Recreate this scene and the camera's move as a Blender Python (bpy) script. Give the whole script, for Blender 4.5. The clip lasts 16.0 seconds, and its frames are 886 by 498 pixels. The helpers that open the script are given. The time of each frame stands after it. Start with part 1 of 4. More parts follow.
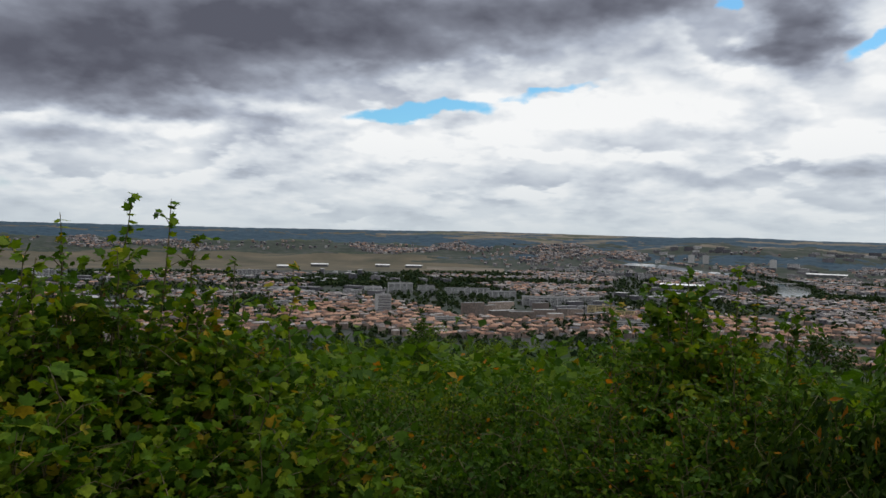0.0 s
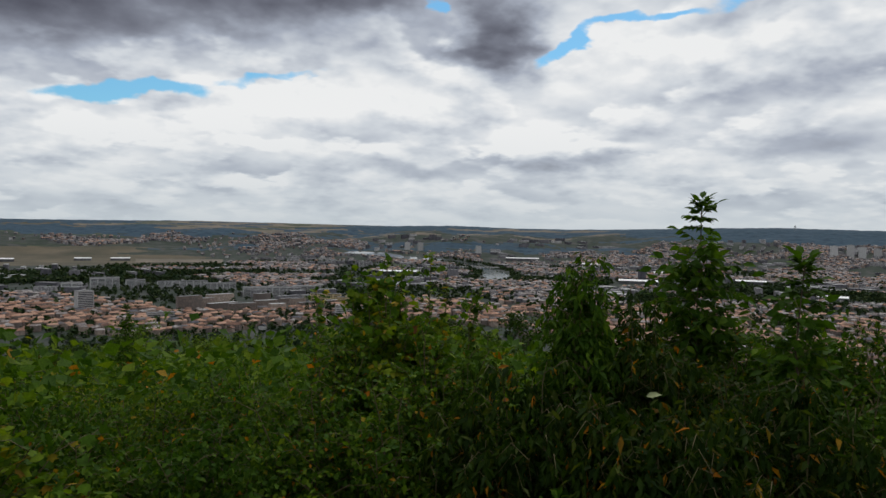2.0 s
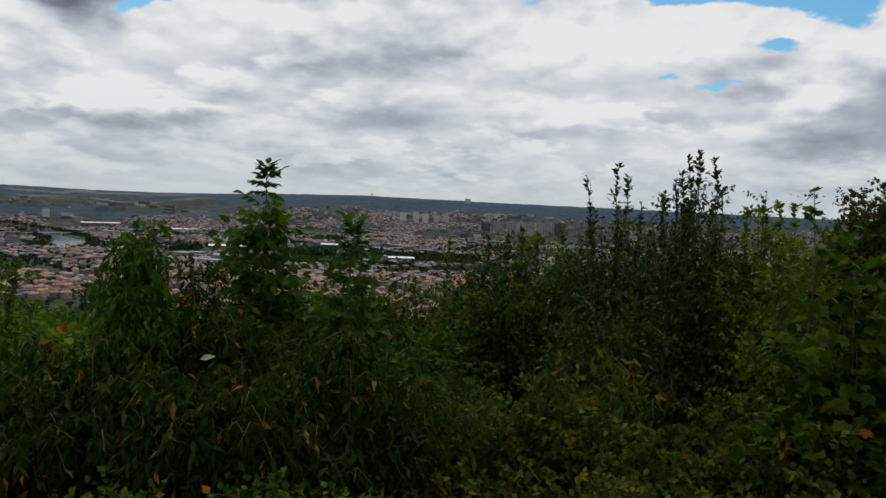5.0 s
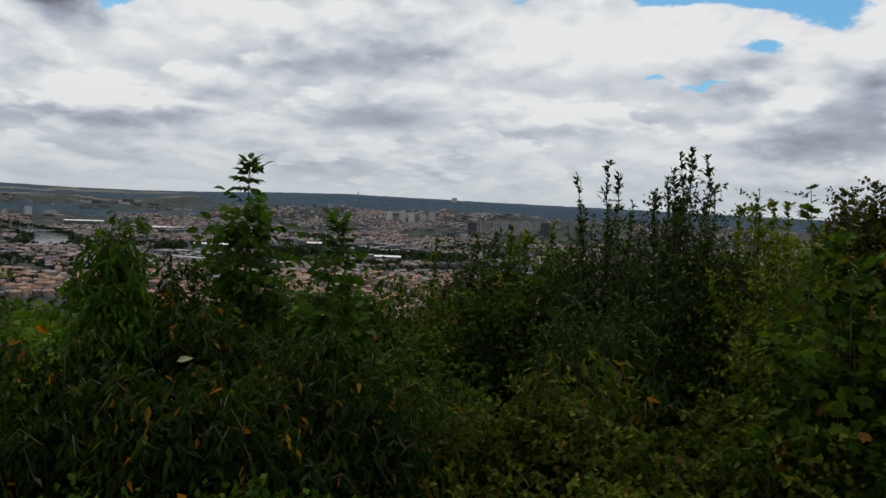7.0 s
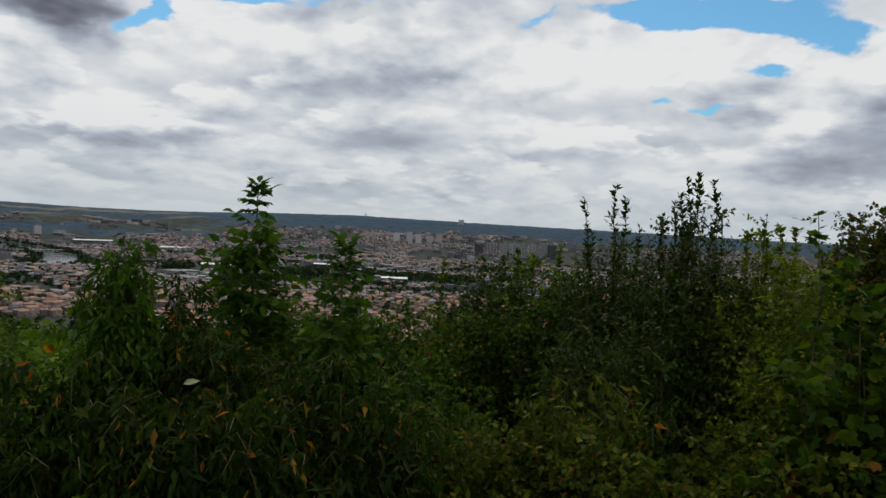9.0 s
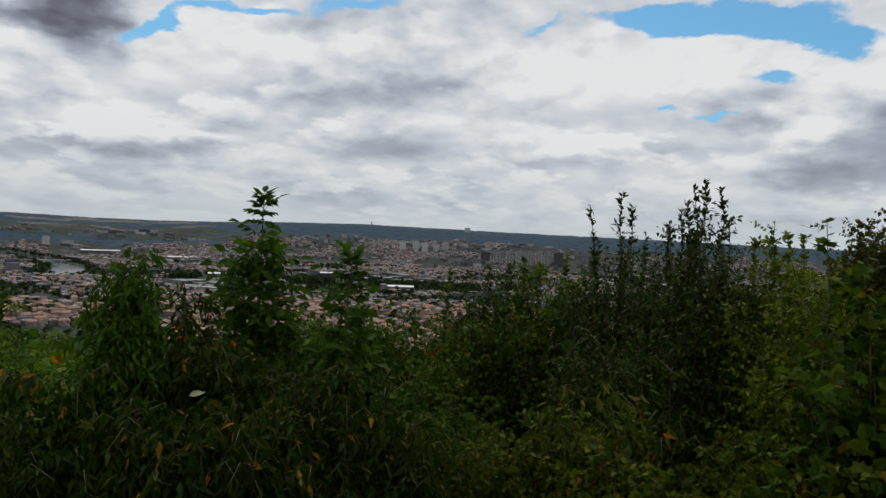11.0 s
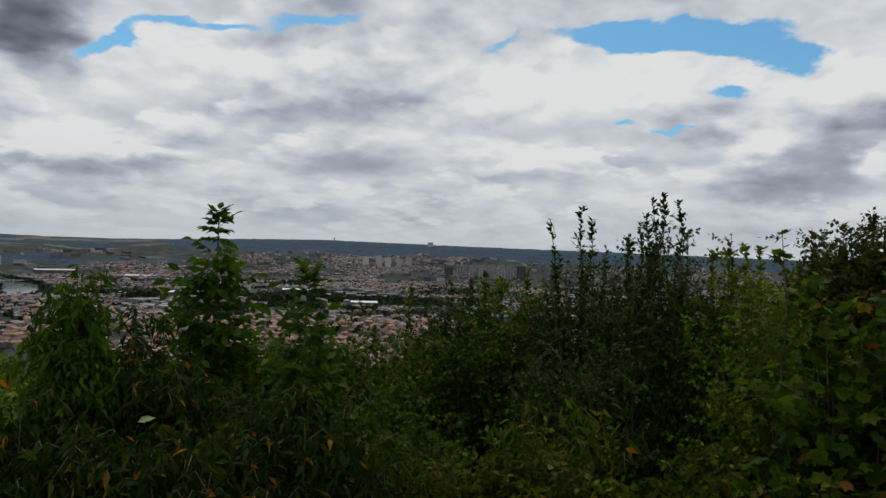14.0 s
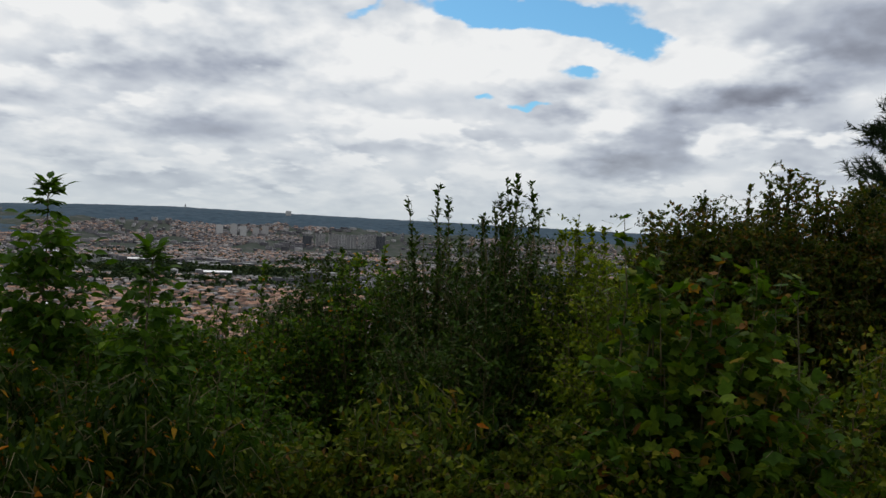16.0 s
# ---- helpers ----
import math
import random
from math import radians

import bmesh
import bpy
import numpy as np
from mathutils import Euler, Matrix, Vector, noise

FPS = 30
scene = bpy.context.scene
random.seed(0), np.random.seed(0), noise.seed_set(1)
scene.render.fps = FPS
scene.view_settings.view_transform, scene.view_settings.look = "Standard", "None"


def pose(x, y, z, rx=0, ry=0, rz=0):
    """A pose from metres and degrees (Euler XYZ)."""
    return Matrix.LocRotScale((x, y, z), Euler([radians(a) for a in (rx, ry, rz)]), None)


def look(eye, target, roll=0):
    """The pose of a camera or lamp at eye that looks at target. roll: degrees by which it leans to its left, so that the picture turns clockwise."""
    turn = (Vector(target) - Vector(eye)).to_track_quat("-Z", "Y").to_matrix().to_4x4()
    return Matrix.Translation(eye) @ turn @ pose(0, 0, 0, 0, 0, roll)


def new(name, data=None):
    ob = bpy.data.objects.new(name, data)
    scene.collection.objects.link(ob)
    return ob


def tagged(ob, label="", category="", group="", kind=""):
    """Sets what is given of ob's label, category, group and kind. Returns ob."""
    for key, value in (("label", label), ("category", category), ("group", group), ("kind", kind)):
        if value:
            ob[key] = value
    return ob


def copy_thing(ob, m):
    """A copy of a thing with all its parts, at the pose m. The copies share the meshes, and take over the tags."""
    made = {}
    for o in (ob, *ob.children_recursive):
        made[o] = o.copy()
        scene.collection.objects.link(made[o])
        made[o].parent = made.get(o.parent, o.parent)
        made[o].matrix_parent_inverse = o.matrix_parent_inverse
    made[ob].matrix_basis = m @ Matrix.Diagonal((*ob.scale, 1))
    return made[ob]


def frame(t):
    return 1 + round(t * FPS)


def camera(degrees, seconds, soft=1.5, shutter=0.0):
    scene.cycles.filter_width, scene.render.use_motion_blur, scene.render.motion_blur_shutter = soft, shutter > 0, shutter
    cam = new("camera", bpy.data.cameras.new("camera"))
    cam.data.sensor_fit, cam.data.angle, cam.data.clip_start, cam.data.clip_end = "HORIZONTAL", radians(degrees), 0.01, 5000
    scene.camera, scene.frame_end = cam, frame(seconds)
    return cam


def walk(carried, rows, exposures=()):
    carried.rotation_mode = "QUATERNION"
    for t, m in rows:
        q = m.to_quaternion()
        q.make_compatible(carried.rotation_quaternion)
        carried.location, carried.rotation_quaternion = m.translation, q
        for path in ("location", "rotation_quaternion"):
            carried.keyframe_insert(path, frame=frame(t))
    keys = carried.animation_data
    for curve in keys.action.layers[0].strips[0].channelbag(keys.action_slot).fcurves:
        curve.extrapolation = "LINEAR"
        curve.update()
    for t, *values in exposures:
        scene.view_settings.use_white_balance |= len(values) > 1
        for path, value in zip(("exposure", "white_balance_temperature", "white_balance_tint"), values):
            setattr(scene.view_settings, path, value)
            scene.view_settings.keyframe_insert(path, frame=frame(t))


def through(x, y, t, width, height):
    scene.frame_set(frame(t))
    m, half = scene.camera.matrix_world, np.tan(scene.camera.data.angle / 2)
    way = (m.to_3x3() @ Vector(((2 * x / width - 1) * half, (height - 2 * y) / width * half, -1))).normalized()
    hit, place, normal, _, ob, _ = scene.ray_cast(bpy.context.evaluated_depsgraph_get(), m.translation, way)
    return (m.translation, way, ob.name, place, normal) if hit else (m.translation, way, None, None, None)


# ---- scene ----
cam = camera(61.8, 16.0, soft=1.5)
# seconds, x, y, z, pitch, lean, yaw
PATH = [
    (0.0, 0.198, 0.038, 1.582, -1.25, -1.43, -0.00),
    (0.5, 0.194, -0.056, 1.586, -0.93, -1.87, -6.44),
    (1.0, 0.234, -0.033, 1.589, -0.63, -1.88, -9.87),
    (1.5, 0.254, -0.056, 1.589, -1.00, -1.56, -15.73),
    (2.0, 0.284, -0.090, 1.592, -1.63, -1.10, -21.32),
    (2.5, 0.316, -0.160, 1.589, -2.57, -1.24, -27.31),
    (3.0, 0.380, -0.150, 1.599, -2.56, -0.50, -34.14),
    (3.5, 0.427, -0.144, 1.606, -2.49, -1.17, -39.73),
    (4.0, 0.409, -0.164, 1.589, -3.14, -1.16, -45.39),
    (4.5, 0.380, -0.206, 1.595, -3.38, -1.97, -51.32),
    (7.0, 0.467, -0.132, 1.581, -3.48, -2.47, -53.28),
    (7.5, 0.529, -0.099, 1.587, -3.03, -2.09, -53.39),
    (8.0, 0.521, -0.113, 1.589, -2.48, -2.43, -52.89),
    (8.5, 0.496, -0.124, 1.594, -2.25, -2.19, -53.05),
    (9.0, 0.460, -0.135, 1.592, -1.82, -2.80, -52.74),
    (11.5, 0.479, -0.124, 1.600, -1.13, -2.21, -52.15),
    (12.0, 0.492, -0.117, 1.601, -1.46, -0.74, -53.06),
    (12.5, 0.511, -0.113, 1.593, -0.88, -1.40, -53.32),
    (13.0, 0.512, -0.115, 1.600, -0.93, -1.27, -53.54),
    (13.5, 0.501, -0.114, 1.603, -0.35, -1.95, -54.84),
    (14.0, 0.523, -0.114, 1.604, 0.03, -1.79, -55.12),
    (14.5, 0.534, -0.114, 1.603, -0.10, -2.03, -56.54),
    (15.0, 0.541, -0.114, 1.608, -1.41, -2.10, -58.82),
    (15.5, 0.571, -0.107, 1.627, -4.69, -2.81, -62.80),
    (16.0, 0.565, -0.108, 1.652, -1.88, -2.59, -65.95),
]
walk(cam, [(t, pose(x, y, z, 90 + p, l, w)) for t, x, y, z, p, l, w in PATH], ((0.0, 0.08), (2.0, -0.05), (4.0, -0.12), (12.0, -0.2), (14.5, -0.26), (15.2, -0.15), (16.0, -0.02)))
SUN_AZ, SUN_EL = 42.0, 58.0


# ---------------------------------------------------------------- node helpers
class Nodes:
    def __init__(self, tree):
        self.t = tree

    def add(self, kind):
        return self.t.nodes.new(kind)

    def wire(self, a, b):
        self.t.links.new(a, b)

    def put(self, socket, v):
        if isinstance(v, bpy.types.NodeSocket):
            self.wire(v, socket)
        elif v is not None:
            socket.default_value = v

    def math(self, op, a, b=None, c=None, clamp=False):
        n = self.add("ShaderNodeMath")
        n.operation, n.use_clamp = op, clamp
        for s, v in zip(n.inputs, (a, b, c)):
            self.put(s, v)
        return n.outputs[0]

    def mix(self, f, a, b, blend="MIX"):
        n = self.add("ShaderNodeMix")
        n.data_type, n.blend_type = "RGBA", blend
        self.put(n.inputs[0], f), self.put(n.inputs[6], a), self.put(n.inputs[7], b)
        return n.outputs[2]

    def noise(self, vec, scale, detail=4.0, rough=0.55, out=0):
        n = self.add("ShaderNodeTexNoise")
        if vec is not None:
            self.wire(vec, n.inputs["Vector"])
        n.inputs["Scale"].default_value, n.inputs["Detail"].default_value, n.inputs["Roughness"].default_value = scale, detail, rough
        return n.outputs[out]

    def ramp(self, f, stops, interp="LINEAR"):
        n = self.add("ShaderNodeValToRGB")
        n.color_ramp.interpolation = interp
        e = n.color_ramp.elements
        while len(e) < len(stops):
            e.new(0.5)
        for el, (p, c) in zip(e, stops):
            el.position, el.color = p, (*c, 1)
        self.wire(f, n.inputs[0])
        return n.outputs[0]

    def vec(self, x, y, z=0.0):
        n = self.add("ShaderNodeCombineXYZ")
        for s, v in zip(n.inputs, (x, y, z)):
            self.put(s, v)
        return n.outputs[0]


# ---------------------------------------------------------------- world: broken cloud over a blue sky
def build_world():
    w = bpy.data.worlds.new("sky")
    scene.world = w
    w.use_nodes = True
    w.node_tree.nodes.clear()
    k = Nodes(w.node_tree)
    tc = k.add("ShaderNodeTexCoord")
    sep = k.add("ShaderNodeSeparateXYZ")
    k.wire(tc.outputs["Generated"], sep.inputs[0])
    x, y, z = sep.outputs
    az = k.math("MULTIPLY", k.math("ARCTAN2", x, y), 57.2958)
    el = k.math("MULTIPLY", k.math("ARCSINE", z), 57.2958)
    zc = k.math("MAXIMUM", z, 0.0)

    def deck(lift, squash):
        """A sheet of cloud overhead, seen in perspective; lift looks a little higher up."""
        d = k.math("DIVIDE", squash, k.math("ADD", zc, squash * 0.95 + lift))
        return k.vec(k.math("MULTIPLY", x, k.math("DIVIDE", d, squash)), k.math("MULTIPLY", y, k.math("DIVIDE", d, squash)))

    def puffs(vec, scale, detail):
        """Round heads with creases between them, smaller ones on larger."""
        n = k.add("ShaderNodeTexVoronoi")
        n.feature, n.normalize = "SMOOTH_F1", True
        n.inputs["Smoothness"].default_value = 0.5
        k.wire(vec, n.inputs["Vector"])
        n.inputs["Scale"].default_value, n.inputs["Detail"].default_value, n.inputs["Roughness"].default_value = scale, detail, 0.55
        return k.math("SUBTRACT", 1.0, n.outputs["Distance"])

    def ease(v, lo, hi):
        m = k.add("ShaderNodeMapRange")
        m.interpolation_type = "SMOOTHSTEP"
        k.wire(v, m.inputs[0])
        m.inputs[1].default_value, m.inputs[2].default_value = lo, hi
        return m.outputs[0]

    # the large forms get ragged, billowing rims
    warp = k.vec(k.math("MULTIPLY", az, 0.22), k.math("MULTIPLY", el, 0.42))
    bend = k.add("ShaderNodeSeparateColor")
    k.wire(k.noise(warp, 1.0, 4, 0.5, 1), bend.inputs[0])
    azw = k.math("MULTIPLY_ADD", k.math("SUBTRACT", bend.outputs[0], 0.5), 7.0, az)
    elw = k.math("MULTIPLY_ADD", k.math("SUBTRACT", bend.outputs[1], 0.5), 3.2, el)
    rim = puffs(k.vec(k.math("MULTIPLY", az, 0.5), k.math("MULTIPLY", el, 0.8)), 1.0, 3)

    def blobs(forms):
        total = None
        for a0, e0, wa, we, tilt, amount in forms:
            da = k.math("SUBTRACT", azw, a0)
            de = k.math("SUBTRACT", elw, k.math("MULTIPLY_ADD", da, tilt, e0))
            q = k.math("ADD", k.math("POWER", k.math("ABSOLUTE", k.math("DIVIDE", da, wa)), 2.6), k.math("POWER", k.math("ABSOLUTE", k.math("DIVIDE", de, we)), 2.6))
            g = k.math("MULTIPLY", k.math("EXPONENT", k.math("MULTIPLY", q, -1.0)), amount)
            total = g if total is None else k.math("ADD", total, g)
        return total

    dark = blobs(DARK_CLOUDS)
    gaps = blobs(BLUE_GAPS)
    bright = blobs(BRIGHT_CLOUDS)
    calm = k.math("SUBTRACT", 1.0, k.math("MULTIPLY", dark, 0.8), clamp=True)

    # a pale veil above, then two decks of heaps: thin rims and tops shine, thick parts and undersides are grey
    veil = k.noise(deck(0.0, 0.22), 1.6, 5, 0.5)
    b = k.math("MULTIPLY_ADD", k.math("SUBTRACT", veil, 0.5), 0.8, 0.74)

    def heaps(b, squash, scale, edge, amount, seed):
        here, above = deck(0.0, squash), deck(0.02, squash)

        def body(v):
            shifted = k.add("ShaderNodeVectorMath")
            k.wire(v, shifted.inputs[0])
            shifted.inputs[1].default_value = (seed, seed * 0.7, seed * 1.3)
            v = shifted.outputs[0]
            return k.math("MULTIPLY_ADD", puffs(v, scale * 2.2, 3), 0.34, k.math("MULTIPLY", k.noise(v, scale, 4, 0.48), 0.78))

        n, up = body(here), body(above)
        f = k.math("MULTIPLY", ease(n, edge, edge + 0.10), k.math("MULTIPLY", calm, amount))
        thick = ease(n, edge + 0.02, edge + 0.26)
        shade = k.math("MULTIPLY_ADD", k.math("SUBTRACT", n, up), 3.0, k.math("MULTIPLY_ADD", thick, -0.46, 0.93))
        return k.math("MULTIPLY_ADD", k.math("SUBTRACT", shade, b), f, b)

    b = heaps(b, 0.30, 1.8, 0.52, 0.9, 3.0)
    b = heaps(b, 0.28, 3.6, 0.56, 0.72, 11.0)
    b = k.math("MULTIPLY_ADD", k.math("SUBTRACT", rim, 0.6), 0.16, b)
    b = k.math("SUBTRACT", b, k.math("MULTIPLY", dark, k.math("MULTIPLY_ADD", veil, 0.9, 0.42)))
    b = k.math("ADD", b, k.math("MULTIPLY", bright, k.math("MULTIPLY_ADD", rim, 1.2, 0.2)), clamp=True)
    cloud = k.ramp(b, [(0.0, (0.095, 0.10, 0.13)), (0.22, (0.20, 0.215, 0.265)), (0.5, (0.40, 0.44, 0.52)), (0.75, (0.64, 0.68, 0.73)), (1.0, (0.87, 0.88, 0.885))])
    cover = k.math("SUBTRACT", k.math("MULTIPLY_ADD", k.math("SUBTRACT", rim, 0.6), 0.9, 0.97), k.math("MULTIPLY", gaps, k.math("MULTIPLY_ADD", veil, 1.2, 0.45)))
    cover = ease(cover, 0.15, 0.62)
    sky = k.add("ShaderNodeTexSky")
    sky.sky_type, sky.sun_disc, sky.sun_elevation, sky.sun_rotation = "NISHITA", False, radians(SUN_EL), radians(SUN_AZ)
    blue = k.mix(1.0, k.mix(1.0, sky.outputs[0], (0.10, 0.10, 0.10, 1), "MULTIPLY"), (0.58, 1.04, 1.2, 1), "MULTIPLY")
    col = k.mix(cover, blue, cloud)
    low = k.math("POWER", k.math("SUBTRACT", 1.0, k.math("DIVIDE", k.math("MAXIMUM", el, 0.0), 8.5), clamp=True), 1.6)
    col = k.mix(k.math("MULTIPLY", low, 0.8), col, (0.53, 0.59, 0.63, 1))
    bg = k.add("ShaderNodeBackground")
    bg.inputs[1].default_value = 1.0
    k.wire(col, bg.inputs[0])
    out = k.add("ShaderNodeOutputWorld")
    k.wire(bg.outputs[0], out.inputs[0])


# heading, height, half-width, half-height (degrees), tilt, amount
DARK_CLOUDS = [
    (-24, 12.2, 18, 4.3, 0.13, 0.86), (0, 15.5, 13, 3.0, 0.05, 0.52), (14, 17.4, 7, 2.4, 0, 0.55), (-30, 20, 30, 4.5, 0, 0.3),
    (25.4, 14.4, 3.0, 3.2, -0.25, 0.66), (-14.4, 7.4, 2.8, 1.2, 0, 0.42), (-27, 6.0, 5, 0.8, 0, 0.34), (18.5, 4.7, 5, 0.7, 0, 0.34), (46.5, 6.2, 5.8, 1.2, 0.08, 0.40),
    (33, 5.2, 3.6, 0.8, 0, 0.36), (80, 5.4, 4.6, 1.0, -0.05, 0.42), (82.5, 6.8, 3.5, 1.3, 0, 0.3), (88.5, 9.8, 5.5, 0.9, 0.1, 0.5), (95, 13.5, 7.5, 2.4, 0, 0.55), (51, 11.8, 5.5, 1.5, 0, 0.25), (40, 9.2, 6, 1.0, 0, 0.16),
    (14, 7.4, 7, 1.1, 0, 0.22)]
BLUE_GAPS = [
    (-1.5, 9.2, 5.6, 0.75, 0.05, 1.25), (8.5, 11.0, 5, 0.45, 0.15, 0.9), (20.2, 16.0, 1.4, 0.6, 0, 1.0), (30.2, 13.5, 2.6, 0.75, 0.35, 1.1), (36, 15.6, 4, 0.5, 0.2, 0.9),
    (44.5, 16.4, 4.5, 0.6, 0.1, 0.9), (59, 15.5, 2.0, 0.5, 0.2, 0.85), (67, 16.0, 5, 0.8, 0, 1.1), (73.6, 15.7, 7.2, 1.3, -0.06, 1.3), (79.5, 14.0, 2.6, 0.9, -0.1, 1.2),
    (75.8, 11.6, 2.0, 0.7, 0, 1.0), (69.0, 9.7, 1.5, 0.4, 0, 0.9), (72.5, 9.0, 1.7, 0.3, 0, 0.9), (-30, 2.2, 14, 0.6, 0, 0.45)]
BRIGHT_CLOUDS = [
    (12, 9.0, 12, 1.8, 0.12, 0.26), (-22, 7.4, 9, 0.6, 0, 0.35), (-4, 7.0, 2.4, 0.8, 0, 0.4), (27.0, 7.0, 2.6, 0.9, 0, 0.5), (78, 8.2, 2.4, 1.0, 0, 0.55), (85.2, 6.6, 1.6, 0.7, 0, 0.5), (58, 13, 16, 1.8, 0, 0.26),
    (38, 12.6, 8, 1.6, 0.1, 0.26), (62, 6.2, 5, 0.4, 0, 0.3), (85, 12, 5, 1.3, 0.1, 0.36), (-12, 8.9, 3, 0.6, 0, 0.3), (33, 6.4, 3, 0.4, 0, 0.3)]
build_world()

sun = new("sun", bpy.data.lights.new("sun", "SUN"))
sun.data.energy, sun.data.angle, sun.data.color = 1.4, radians(12), (1.0, 0.95, 0.87)
sun.matrix_world = look((0, 0, 0), (-math.sin(radians(SUN_AZ)), -math.cos(radians(SUN_AZ)), -math.tan(radians(SUN_EL))))


# ---------------------------------------------------------------- materials
def material(name):
    m = bpy.data.materials.new(name)
    m.use_nodes = True
    k = Nodes(m.node_tree)
    return m, k, m.node_tree.nodes["Principled BSDF"]


def leaf_material(name, stops, gloss=0.6, through=0.36):
    """Leaf: every leaf its own green, blotched, and light comes through it."""
    m, k, bsdf = material(name)
    g = k.add("ShaderNodeNewGeometry")
    col = k.ramp(g.outputs["Random Per Island"], stops)
    tc = k.add("ShaderNodeTexCoord")
    spots = k.noise(tc.outputs["Object"], 38, 3, 0.6)
    broad = k.noise(tc.outputs["Object"], 1.7, 2, 0.5)
    col = k.mix(1.0, col, k.ramp(spots, [(0.3, (0.62, 0.62, 0.6)), (0.7, (1.25, 1.2, 1.1))]), "MULTIPLY")
    col = k.mix(1.0, col, k.ramp(broad, [(0.35, (0.75, 0.8, 0.8)), (0.65, (1.2, 1.12, 0.95))]), "MULTIPLY")
    k.wire(col, bsdf.inputs["Base Color"])
    bsdf.inputs["Roughness"].default_value = gloss
    bsdf.inputs["Specular IOR Level"].default_value = 0.06
    tr = k.add("ShaderNodeBsdfTranslucent")
    k.wire(k.mix(1.0, col, (1.2, 1.25, 0.35, 1), "MULTIPLY"), tr.inputs[0])
    mx = k.add("ShaderNodeMixShader")
    mx.inputs[0].default_value = through
    k.wire(bsdf.outputs[0], mx.inputs[1]), k.wire(tr.outputs[0], mx.inputs[2])
    k.wire(mx.outputs[0], m.node_tree.nodes["Material Output"].inputs[0])
    return m


def surface(name, stops, scale, rough=0.85, island=0.0, obj=0.0, bump=0.0, detail=6):
    """Matt surface: noise through a ramp, shifted piece by piece or thing by thing."""
    m, k, bsdf = material(name)
    tc = k.add("ShaderNodeTexCoord")
    n = k.noise(tc.outputs["Object"], scale, detail, 0.6)
    n = k.math("MULTIPLY_ADD", k.math("SUBTRACT", n, 0.5), 1.5, 0.5)
    if island:
        g = k.add("ShaderNodeNewGeometry")
        n = k.math("MULTIPLY_ADD", k.math("SUBTRACT", g.outputs["Random Per Island"], 0.5), island, n)
    if obj:
        o = k.add("ShaderNodeObjectInfo")
        n = k.math("MULTIPLY_ADD", k.math("SUBTRACT", o.outputs["Random"], 0.5), obj, n)
    k.wire(k.ramp(n, stops), bsdf.inputs["Base Color"])
    bsdf.inputs["Roughness"].default_value = rough
    bsdf.inputs["Specular IOR Level"].default_value = 0.25
    if bump:
        bp = k.add("ShaderNodeBump")
        bp.inputs["Strength"].default_value = bump
        k.wire(k.noise(tc.outputs["Object"], scale * 4, 4, 0.6), bp.inputs["Height"])
        k.wire(bp.outputs[0], bsdf.inputs["Normal"])
    return m


G1, G2, G3 = (0.022, 0.058, 0.006), (0.045, 0.10, 0.009), (0.085, 0.15, 0.012)
YEL, ORA, BRO = (0.30, 0.20, 0.02), (0.36, 0.12, 0.01), (0.12, 0.055, 0.018)
LEAF = {
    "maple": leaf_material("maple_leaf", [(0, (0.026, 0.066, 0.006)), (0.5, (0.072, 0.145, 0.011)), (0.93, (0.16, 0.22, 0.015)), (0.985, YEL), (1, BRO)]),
    # darker copy of the maple leaf: shade on the end maples put into its colour
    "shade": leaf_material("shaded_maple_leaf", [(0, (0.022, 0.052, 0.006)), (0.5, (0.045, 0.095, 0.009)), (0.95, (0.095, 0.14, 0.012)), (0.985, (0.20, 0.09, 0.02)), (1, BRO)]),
    "ovate": leaf_material("shrub_leaf", [(0, (0.022, 0.058, 0.006)), (0.6, (0.055, 0.115, 0.010)), (0.97, (0.115, 0.175, 0.014)), (0.992, ORA), (1, YEL)]),
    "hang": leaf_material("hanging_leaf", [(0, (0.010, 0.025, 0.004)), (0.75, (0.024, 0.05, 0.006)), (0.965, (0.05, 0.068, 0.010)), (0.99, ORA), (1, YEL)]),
    "ash": leaf_material("ash_leaf", [(0, G1), (0.7, (0.045, 0.10, 0.010)), (1, G3)]),
    "sallow": leaf_material("sallow_leaf", [(0, (0.016, 0.036, 0.007)), (0.8, (0.034, 0.070, 0.010)), (1, (0.068, 0.10, 0.015))], 0.45, 0.25),
    "lime": leaf_material("bright_leaf", [(0, (0.045, 0.080, 0.006)), (0.7, (0.11, 0.16, 0.010)), (1, (0.21, 0.23, 0.016))]),
    "rust": leaf_material("rusty_leaf", [(0, (0.020, 0.040, 0.007)), (0.6, (0.052, 0.074, 0.011)), (0.88, (0.10, 0.078, 0.016)), (1, (0.13, 0.06, 0.016))]),
    "bramble": leaf_material("bramble_leaf", [(0, (0.028, 0.054, 0.006)), (0.5, (0.066, 0.10, 0.010)), (0.92, (0.14, 0.15, 0.015)), (0.97, (0.18, 0.10, 0.025)), (1, BRO)]),
    "pine": leaf_material("pine_needle", [(0, (0.008, 0.020, 0.008)), (1, (0.024, 0.042, 0.012))], 0.5, 0.1),
    "far": leaf_material("crown_leaf", [(0, (0.035, 0.075, 0.010)), (0.5, (0.075, 0.135, 0.016)), (1, (0.14, 0.19, 0.022))], 0.6, 0.3),
    # trees of the plain: extra blue in the green stands for distance haze
    "wood": leaf_material("distant_leaf", [(0, (0.014, 0.030, 0.016)), (0.6, (0.026, 0.046, 0.022)), (1, (0.05, 0.07, 0.028))], 0.8, 0.1),
}
BARK = surface("bark", [(0.2, (0.035, 0.026, 0.02)), (0.8, (0.12, 0.09, 0.06))], 30, 0.9, bump=0.4)
